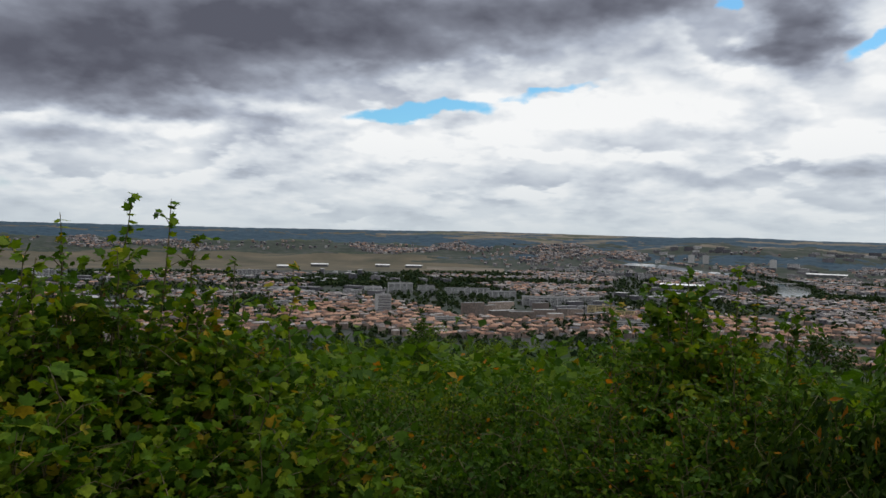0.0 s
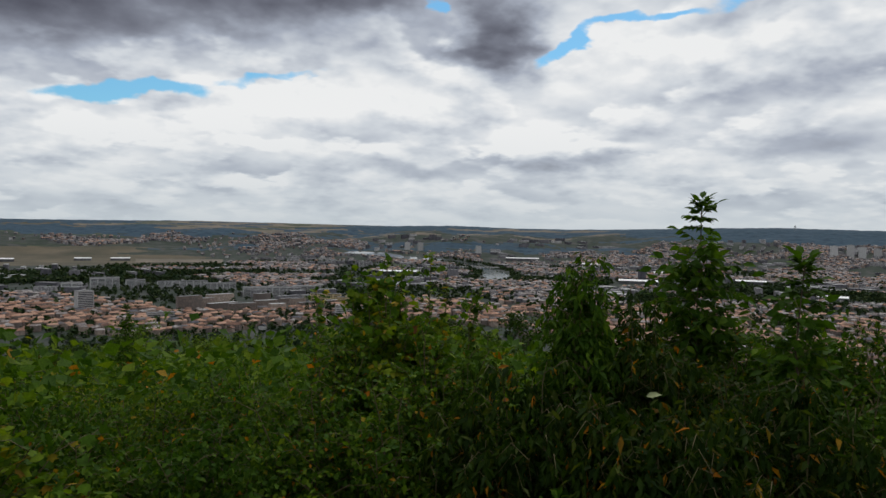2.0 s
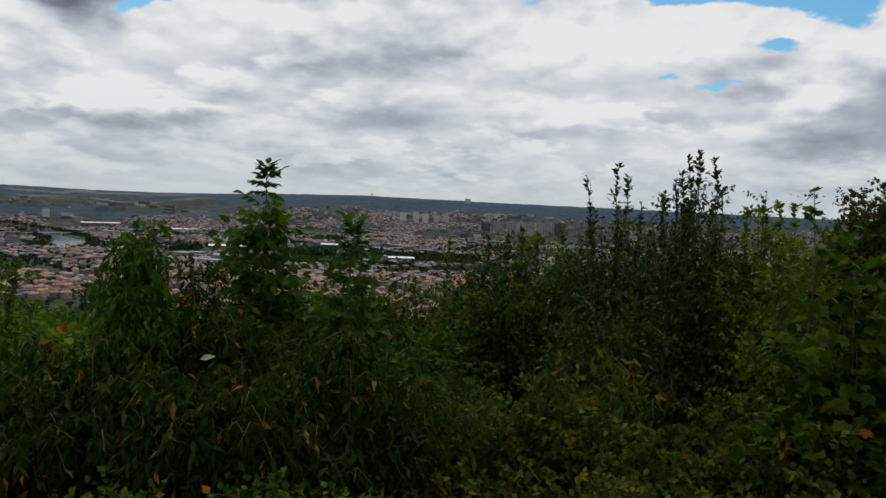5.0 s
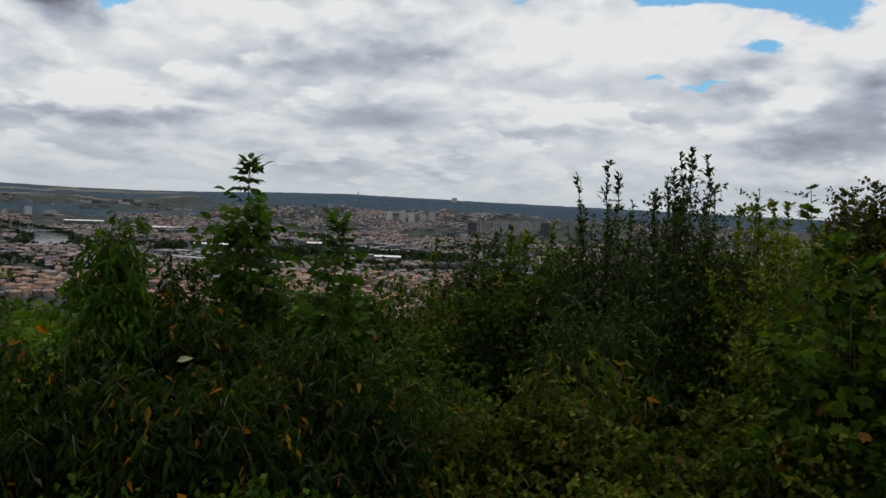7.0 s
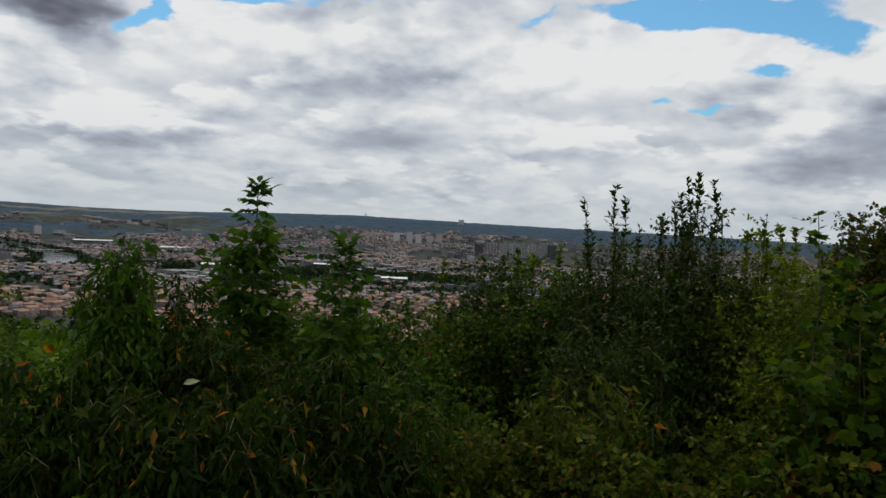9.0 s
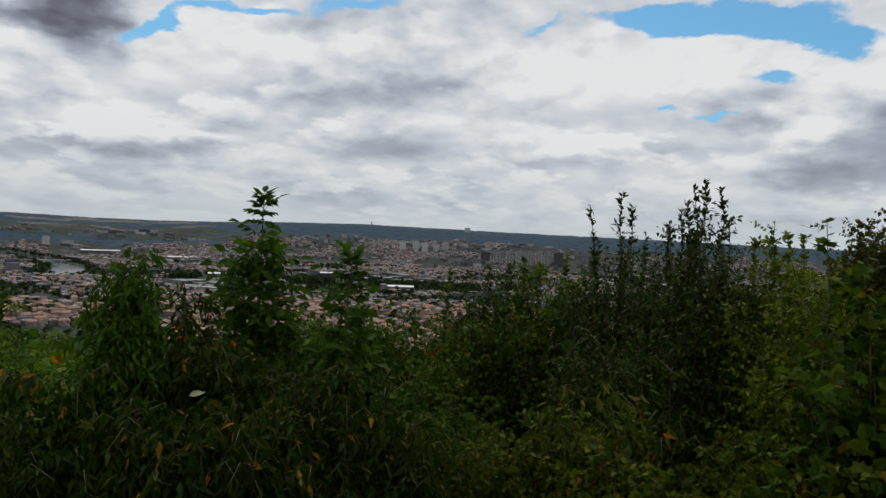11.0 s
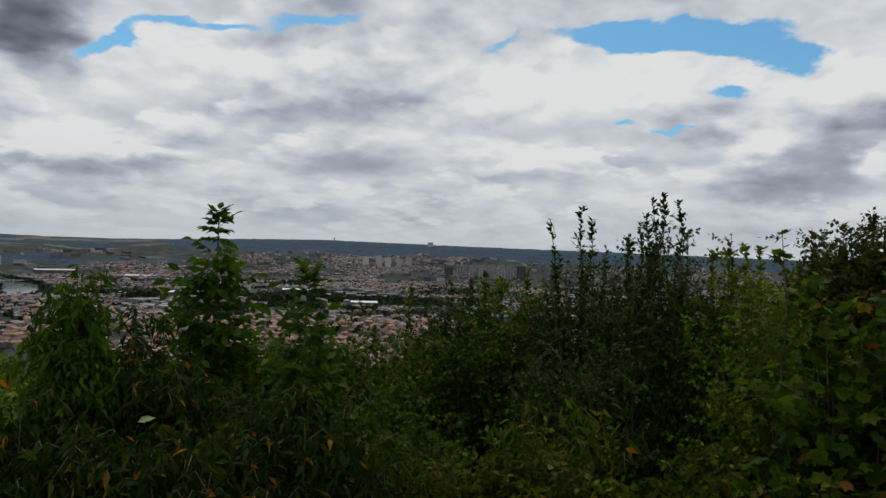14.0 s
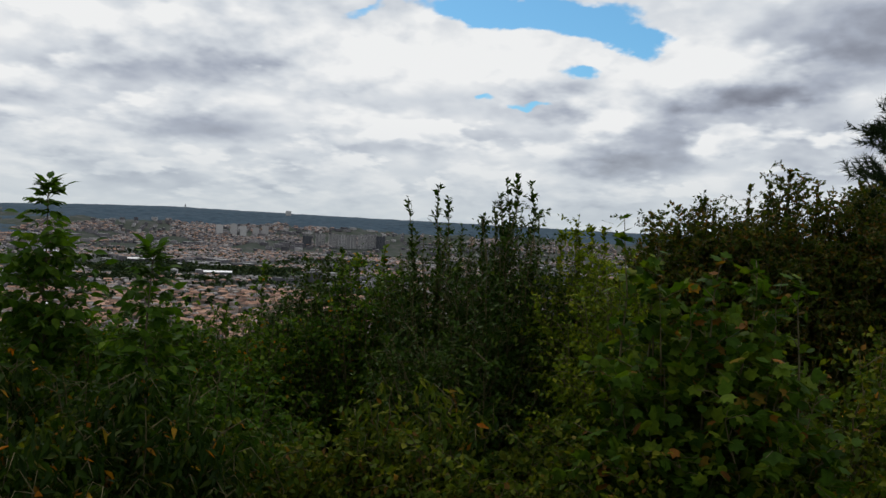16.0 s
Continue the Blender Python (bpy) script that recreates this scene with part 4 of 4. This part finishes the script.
def gather(cells):
    """All small buildings of a kind in two meshes' worth of arrays: walls with gables, and roofs or flat tops."""
    WV, WT, WM, RV, RT, RM = [], [], [], [], [], []
    wt = np.array([(0, 1, 5), (0, 5, 4), (1, 2, 6), (1, 6, 5), (2, 3, 7), (2, 7, 6), (3, 0, 4), (3, 4, 7)])
    gt = np.array([(0, 1, 5), (0, 5, 4), (2, 3, 4), (2, 4, 5), (0, 4, 3), (1, 2, 5)])
    ft = np.array([(0, 1, 2), (0, 2, 3)])
    nw = nr = 0
    for x, y, a, L, W, H, rise, m in cells:
        z = float(ground_z(x, y))
        c, s = math.cos(a), math.sin(a)
        k = np.array([(-L, -W), (L, -W), (L, W), (-L, W)]) / 2
        k = np.stack([x + k[:, 0] * c - k[:, 1] * s, y + k[:, 0] * s + k[:, 1] * c], 1)
        WV.append(np.concatenate([np.c_[k, np.full(4, z - 3)], np.c_[k, np.full(4, z + H)]])), WT.append(wt + nw)
        # beyond 1500 m most walls take the colour with haze in it
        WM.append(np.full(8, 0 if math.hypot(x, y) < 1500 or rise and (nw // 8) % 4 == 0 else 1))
        nw += 8
        if rise:
            e = np.array([(-L / 2 * c + x, -L / 2 * s + y), (L / 2 * c + x, L / 2 * s + y)])
            RV.append(np.concatenate([np.c_[x + (k[:, 0] - x) * 1.06, y + (k[:, 1] - y) * 1.06, np.full(4, z + H - 0.1)], np.c_[e, np.full(2, z + H + rise)]])), RT.append(gt + nr)
            nr += 6
        else:
            RV.append(np.c_[k, np.full(4, z + H + 0.02)]), RT.append(ft + nr)
            nr += 4
        RM.append(np.full(len(RT[-1]), m))
    return np.concatenate(WV), np.concatenate(WT), np.concatenate(WM), np.concatenate(RV), np.concatenate(RT), np.concatenate(RM)


RIVER = ((14, -2.0), (20.0, -2.45), (22.2, -2.62), (23.9, -2.9), (25.5, -3.35), (25.5, -3.75), (25.0, -4.05))
river_pts = np.array([ground_at(a, e)[:2] for a, e in RIVER])
river_line = np.concatenate([river_pts[i] + (river_pts[i + 1] - river_pts[i]) * np.linspace(0, 1, 12, endpoint=False)[:, None] for i in range(len(river_pts) - 1)])
for _ in range(6):
    river_line[1:-1] = (river_line[:-2] + 2 * river_line[1:-1] + river_line[2:]) / 4


def off_river(x, y, gap):
    return np.min(np.hypot(river_line[:, 0] - x, river_line[:, 1] - y)) > gap


def build_river():
    d = np.gradient(river_line, axis=0)
    nrm = np.stack([-d[:, 1], d[:, 0]], 1) / np.linalg.norm(d, axis=1)[:, None]
    n = len(river_line)
    w = 38 + 5 * np.sin(np.arange(n) * 0.25)[:, None]
    L, R = river_line + nrm * w, river_line - nrm * w
    v = np.concatenate([np.c_[L, np.full(n, 0.0)], np.c_[R, np.full(n, 0.0)]])
    v[:, 2] = ground_z(v[:, 0], v[:, 1]) + 0.6
    i = np.arange(n - 1)
    t = np.concatenate([np.stack([i, i + n, i + n + 1], 1), np.stack([i, i + n + 1, i + 1], 1)])
    ob = new("river_water", mesh_np("river_water", v, t, [WATER]))
    tagged(ob, "pale bending river that mirrors the clouds", "river", kind="structure")


build_river()

rng = np.random.default_rng(42)
seeds = []
while len(seeds) < 330:
    az, r = rng.uniform(-40, 84), math.sqrt(rng.uniform(760 ** 2, 4050 ** 2))
    seeds.append((r * math.sin(radians(az)), r * math.cos(radians(az)), rng.uniform(0, math.pi), rng.random(), rng.random()))
seeds = np.array(seeds)
cells, near, tree_at = [], [], []
for sx, sy, a, u, w in seeds:
    r, az = math.hypot(sx, sy), math.degrees(math.atan2(sx, sy))
    if az < 2 and 2600 < r < 3750:
        continue
    if r < 1500:
        kind = "old" if u < 0.66 else "green" if r < 1300 or u > 0.78 else "block"
    elif r < 2700:
        kind = "old" if u < 0.34 else "block" if u < 0.56 else "hall" if u < 0.68 else "green"
    else:
        kind = "old" if u < 0.42 else "block" if u < 0.58 else "hall" if u < 0.68 else "green"
    if az < 12 and r > 3300:
        kind = "old" if u < 0.4 else "green"
    thin = r > 2950 and kind == "green"
    if thin:
        kind = "old"
    gx, gy = {"old": (14, 17), "block": (62, 46), "hall": (62, 50), "green": (20, 20)}[kind]
    reach = 210
    ii, jj = np.meshgrid(np.arange(-reach, reach, gx), np.arange(-reach, reach, gy))
    px = sx + ii * math.cos(a) - jj * math.sin(a)
    py = sy + ii * math.sin(a) + jj * math.cos(a)
    own = np.argmin(np.hypot(px[..., None] - seeds[:, 0], py[..., None] - seeds[:, 1]), -1)
    ok = (own == np.argmin(np.hypot(sx - seeds[:, 0], sy - seeds[:, 1])))
    for x, y in zip(px[ok], py[ok]):
        x, y = x + rng.normal(0, 1.5), y + rng.normal(0, 1.5)
        rr, aa = math.hypot(x, y), math.degrees(math.atan2(x, y))
        if rr < 880 or rr > 4350 or aa < -38 or aa > 82 or not off_river(x, y, 85) or rr > 3250 and int(land(rr, aa)) > 2:
            continue
        if kind == "green" or rng.random() < (0.93 if thin else 0.34 if kind == "old" else 0.5):
            for _ in range(1 if kind != "green" else (1 if rng.random() < 0.75 else 0)):
                if rr < 2300 or rr < 3100 and rng.random() < 0.6:
                    tree_at.append((x + rng.normal(0, 5), y + rng.normal(0, 5), rng.uniform(6, 13)))
            continue
        q = rng.random()
        if kind == "old":
            # beyond 1500 m mostly slate, so the roofs grey with distance
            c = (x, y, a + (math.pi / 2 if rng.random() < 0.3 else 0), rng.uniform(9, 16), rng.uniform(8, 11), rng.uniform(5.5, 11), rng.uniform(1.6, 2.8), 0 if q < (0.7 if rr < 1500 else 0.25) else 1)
        elif kind == "block":
            c = (x, y, a, rng.uniform(26, 58), rng.uniform(11, 14), rng.uniform(9, 18) if q < 0.94 or rr > 2600 else rng.uniform(24, 34), 0, 2)
        else:
            c = (x, y, a, rng.uniform(28, 56), rng.uniform(20, 38), rng.uniform(6, 11), 0, 2)
        (near if kind == "old" and rr < 1120 and len(near) < 250 else cells).append(c)

used = set()
for x, y, a, L, W, H, rise, m in near:
    k = 3 if m == 1 else 0 if L < 12 else 1 if H < 8 else 2
    mt = pose(x, y, float(ground_z(x, y)), 0, 0, math.degrees(a))
    if k not in used:
        used.add(k)
        HOUSES[k].matrix_basis = mt
    else:
        copy_thing(HOUSES[k], mt)
wv, wt, wm, rv, rt, rm = gather(cells)
town = thing("town_buildings", (0, 0, 0), "crowded pale buildings with orange and grey roofs", "buildings", kind="stuff")
part("wall", mesh_np("wall", wv, wt, [RENDER_WALL, HAZED_WALL], wm), None, town, kind="stuff")
part("roof", mesh_np("roof", rv, rt, [ROOF, SLATE, FLATROOF], rm), None, town, kind="stuff")


# landmark blocks of flats and halls
def block(az, el, L, W, H, face, wall, label, name="apartment_block", bands=True, group="blocks of flats"):
    x, y, z = ground_at(az, el)
    e = thing(name, (x, y, z), label, "building", group, turn=face - az)
    part("wall", boxed(-L / 2, -W / 2, -3, L / 2, W / 2, H), wall, e)
    r = part("roof", boxed(-L / 2 - 0.3, -W / 2 - 0.3, H + 0.004, L / 2 + 0.3, W / 2 + 0.3, H + 0.7), FLATROOF, e)
    part("roof_hut", boxed(-2.5, -2.5, H + 0.704, 2.5, 2.5, H + 3), wall, r)
    if bands:
        for f in range(int(H // 2.9)):
            cols = max(1, int(L // 14))
            for c in range(cols):
                x0 = -L / 2 + L * c / cols + 1.2
                for s in (-1, 1):
                    yy = s * W / 2
                    part("window", boxed(x0, min(yy, yy + s * 0.12), 1.0 + f * 2.9, x0 + L / cols - 2.4, max(yy, yy + s * 0.12), 2.3 + f * 2.9), GLASS, e)
    return e


WL, YL = "long pale concrete block of flats", "ochre block of flats"
block(-4.5, -6.4, 26, 16, 36, 20, WHITE_WALL, "tall white tower block above tiled roofs", "tower_block")
for az, el, L, H in ((-5.3, -4.9, 40, 20), (-3.2, -4.75, 60, 26), (-1.2, -4.8, 40, 22), (2.0, -4.8, 110, 18), (4.6, -4.9, 70, 16), (8.4, -5.4, 120, 20), (11.0, -5.3, 60, 20), (-14.6, -3.7, 70, 24), (-28.0, -3.8, 90, 24), (-11.2, -5.9, 90, 12), (15.0, -7.0, 80, 17), (0.5, -7.2, 40, 14),
                     (9.9, -2.9, 45, 22), (12.8, -3.0, 35, 22), (15.2, -3.2, 30, 24)):
    block(az, el, L, 13, H, 8, WHITE_WALL, WL)
block(12.4, -5.9, 60, 14, 18, -5, YELLOW_WALL, YL)
block(14.0, -6.1, 34, 14, 16, -5, YELLOW_WALL, YL)
for az, el in ((18.6, -1.75), (19.6, -1.75), (24.1, -1.95)):
    block(az, el, 26, 16, 38, 10, WHITE_WALL, "distant pale tower block beyond the river", "tower_block", bands=False)
for i, az in enumerate((55.6, 56.6, 57.6, 58.3, 59.0, 59.8, 60.5, 61.2)):
    block(az, -2.15, 42, 16, 62 if i else 52, 5, DARK_WALL if i in (0, 7) else WHITE_WALL, "grey high-rise block in the far town", "tower_block")
for i, az in enumerate((50.2, 50.9, 51.8, 52.5, 49.2)):
    block(az, -1.5, 30, 16, 55 - 6 * (i % 3), 5, WHITE_WALL, "pale high-rise block in the far town", "tower_block", bands=False)
block(54.15, 0.16, 34, 14, 26, 0, WHITE_WALL, "pale tower blocks on the far ridge", "tower_block", bands=False)
for az, el, L, W, H in ((18.0, -3.6, 130, 60, 9), (27.5, -2.4, 150, 50, 10), (33.0, -2.7, 120, 50, 9), (36.2, -3.9, 110, 60, 9), (38.2, -3.2, 100, 60, 9), (44, -3.6, 90, 40, 9), (49.0, -4.5, 80, 40, 9), (-12.0, -2.95, 60, 40, 9), (-9.4, -2.8, 70, 40, 10), (-4.6, -2.75, 60, 30, 9), (-2.2, -2.75, 70, 30, 9)):
    x, y, z = ground_at(az, el)
    e = thing("industrial_hall", (x, y, z), "low industrial hall with a white sheet roof", "hall", "halls on the plain", turn=-az)
    part("wall", boxed(-L / 2, -W / 2, -2, L / 2, W / 2, H), FLATROOF, e)
    bm = bmesh.new()
    gable(bm, -L / 2, -W / 2, H + 0.2, L / 2, W / 2, 3)
    part("roof", bm, METAL, e)
for az, el, L in ((37.8, -6.9, 26),):
    x, y, z = ground_at(az, el)
    e = thing("white_shed", (x, y, z), "small shed with a bright white roof", "shed", turn=-az)
    part("wall", boxed(-L / 2, -7, -2, L / 2, 7, 5), WHITE_WALL, e)
    bm = bmesh.new()
    gable(bm, -L / 2, -7, 5.1, L / 2, 7, 3)
    part("roof", bm, METAL, e)

# bridge over the river
i = 42
bx, by = river_line[i]
e = thing("bridge", (bx, by, float(ground_z(bx, by))), "long low road bridge over the river", "bridge", turn=math.degrees(math.atan2(*(river_line[i + 1] - river_line[i])[::-1])) + 90)
part("deck", boxed(-95, -6, 6, 95, 6, 8), WHITE_WALL, e)
for q in (-60, -20, 20, 60):
    part("pier", boxed(q - 2, -5, -3, q + 2, 5, 5.99), WHITE_WALL, e)

# radio tower on the far ridge
x, y, z = ground_at(46.75, 0.3)
e = thing("radio_tower", (x, y, z), "slim concrete radio tower on the far ridge", "tower")
for nm, r0, r1, h0, h1 in (("shaft", 2.8, 2.0, -4, 24), ("platform", 4.5, 4.5, 18, 24.5), ("mast", 0.9, 0.5, 24, 34)):
    part(nm, tubes(nm, [(np.array([(0, 0, h0), (0, 0, (h0 + h1) / 2), (0, 0, h1)]), r0, r1)], STEEL, 10), None, e)


# trees of the plain and the far woods: small leafy crowns, too many to count
def crowns(name, spots, clump, per, mat, label, tall=1.0):
    r = np.random.default_rng(len(spots))
    sp = np.array(spots)
    n = len(sp)
    q = r.normal(0, 1, (n, per, 3))
    q /= np.linalg.norm(q, axis=2)[..., None]
    hgt = sp[:, 2][:, None]
    rad = hgt * 0.45 * r.uniform(0.6, 1.1, (n, per))
    z0 = ground_z(sp[:, 0], sp[:, 1])[:, None]
    P = np.stack([sp[:, 0][:, None] + q[..., 0] * rad / tall, sp[:, 1][:, None] + q[..., 1] * rad / tall, z0 + hgt * 0.5 * tall + q[..., 2] * rad * tall], -1).reshape(-1, 3)
    A = (q + r.normal(0, 0.6, q.shape)).reshape(-1, 3)
    S = np.repeat(sp[:, 2] * clump, per) * r.uniform(0.7, 1.3, n * per)
    shp = (np.array([(0, -0.5, 0), (0.5, 0, 0.1), (0, 0.5, -0.1), (-0.5, 0, 0.1)], float), np.array([(0, 1, 2), (0, 2, 3)]))
    ob = new(name, spread(name, shp, P, A, q.reshape(-1, 3) + (0, 0, 0.6), S, mat))
    return tagged(ob, label, "trees", kind="stuff")


for _ in range(2600):
    az, el = rng.uniform(-38, 82), rng.uniform(-6.5, -2.75)
    if az < 4 and -3.25 < el < -1.9:
        continue
    r = 151.6 / math.tan(radians(-el)) if el < -2.7 else 3300 + (el + 2.7) / 2.7 * 1250
    x, y = r * math.sin(radians(az)), r * math.cos(radians(az))
    if off_river(x, y, 62) and noise.noise((x * 0.004, y * 0.004, 3.0)) > 0.02:
        tree_at.append((x, y, rng.uniform(7, 14)))
belt = []
for az0, az1, el, rows_n in ((-32, -14, -3.55, 2), (-10, 8, -3.75, 3), (-16, 2, -4.2, 2), (24, 34, -4.0, 3), (40, 58, -4.2, 3), (36, 50, -5.0, 2), (-3, 7, -3.3, 2)):
    for _ in range(int((az1 - az0) * 14 * rows_n)):
        az, e2 = rng.uniform(az0, az1), el + rng.normal(0, 0.06)
        r = 151.6 / math.tan(radians(-e2)) if e2 < -2.7 else 3300 + (e2 + 2.7) / 2.7 * 1250
        x, y = r * math.sin(radians(az)), r * math.cos(radians(az))
        if off_river(x, y, 60):
            belt.append((x, y, rng.uniform(10, 17)))
for bx, by in river_line[20:]:
    for _ in range(9):
        q, g = rng.uniform(0, 2 * math.pi), rng.uniform(52, 95)
        x, y = bx + g * math.cos(q), by + g * math.sin(q)
        if off_river(x, y, 50):
            belt.append((x, y, rng.uniform(9, 15)))
scrub = []
for i in range(3000):
    az, r = rng.uniform(-36, 72), rng.uniform(130, 880) if i % 2 else rng.uniform(760, 1030)
    scrub.append((r * math.sin(radians(az)), r * math.cos(radians(az)), rng.uniform(5, 10)))
close = []
for _ in range(420):
    az, r = rng.uniform(-34, 62), rng.uniform(11, 90)
    close.append((r * math.sin(radians(az)), r * math.cos(radians(az)), rng.uniform(1.6, 3.0) + r * 0.02))
crowns("brow_scrub", close, 0.075, 150, LEAF["ovate"], "leafy green scrub just below the brow")
crowns("hillside_scrub", scrub, 0.22, 46, LEAF["far"], "dense green scrub and bushes on the hillside")
crowns("town_trees", tree_at, 0.6, 11, LEAF["wood"], "dark green trees among the town houses")
crowns("tree_belts", belt, 0.6, 11, LEAF["wood"], "dark belts of trees across the plain")
# poplars
for az in (11.0, 11.5, 12.1, 12.7):
    x, y, z = ground_at(az, -6.9)
    ob = crowns("poplar_tree", [(x, y, 14)], 0.16, 260, LEAF["wood"], "slim dark columnar poplar", 1.7)
    tagged(ob, category="tree", group="row of poplars", kind="thing")
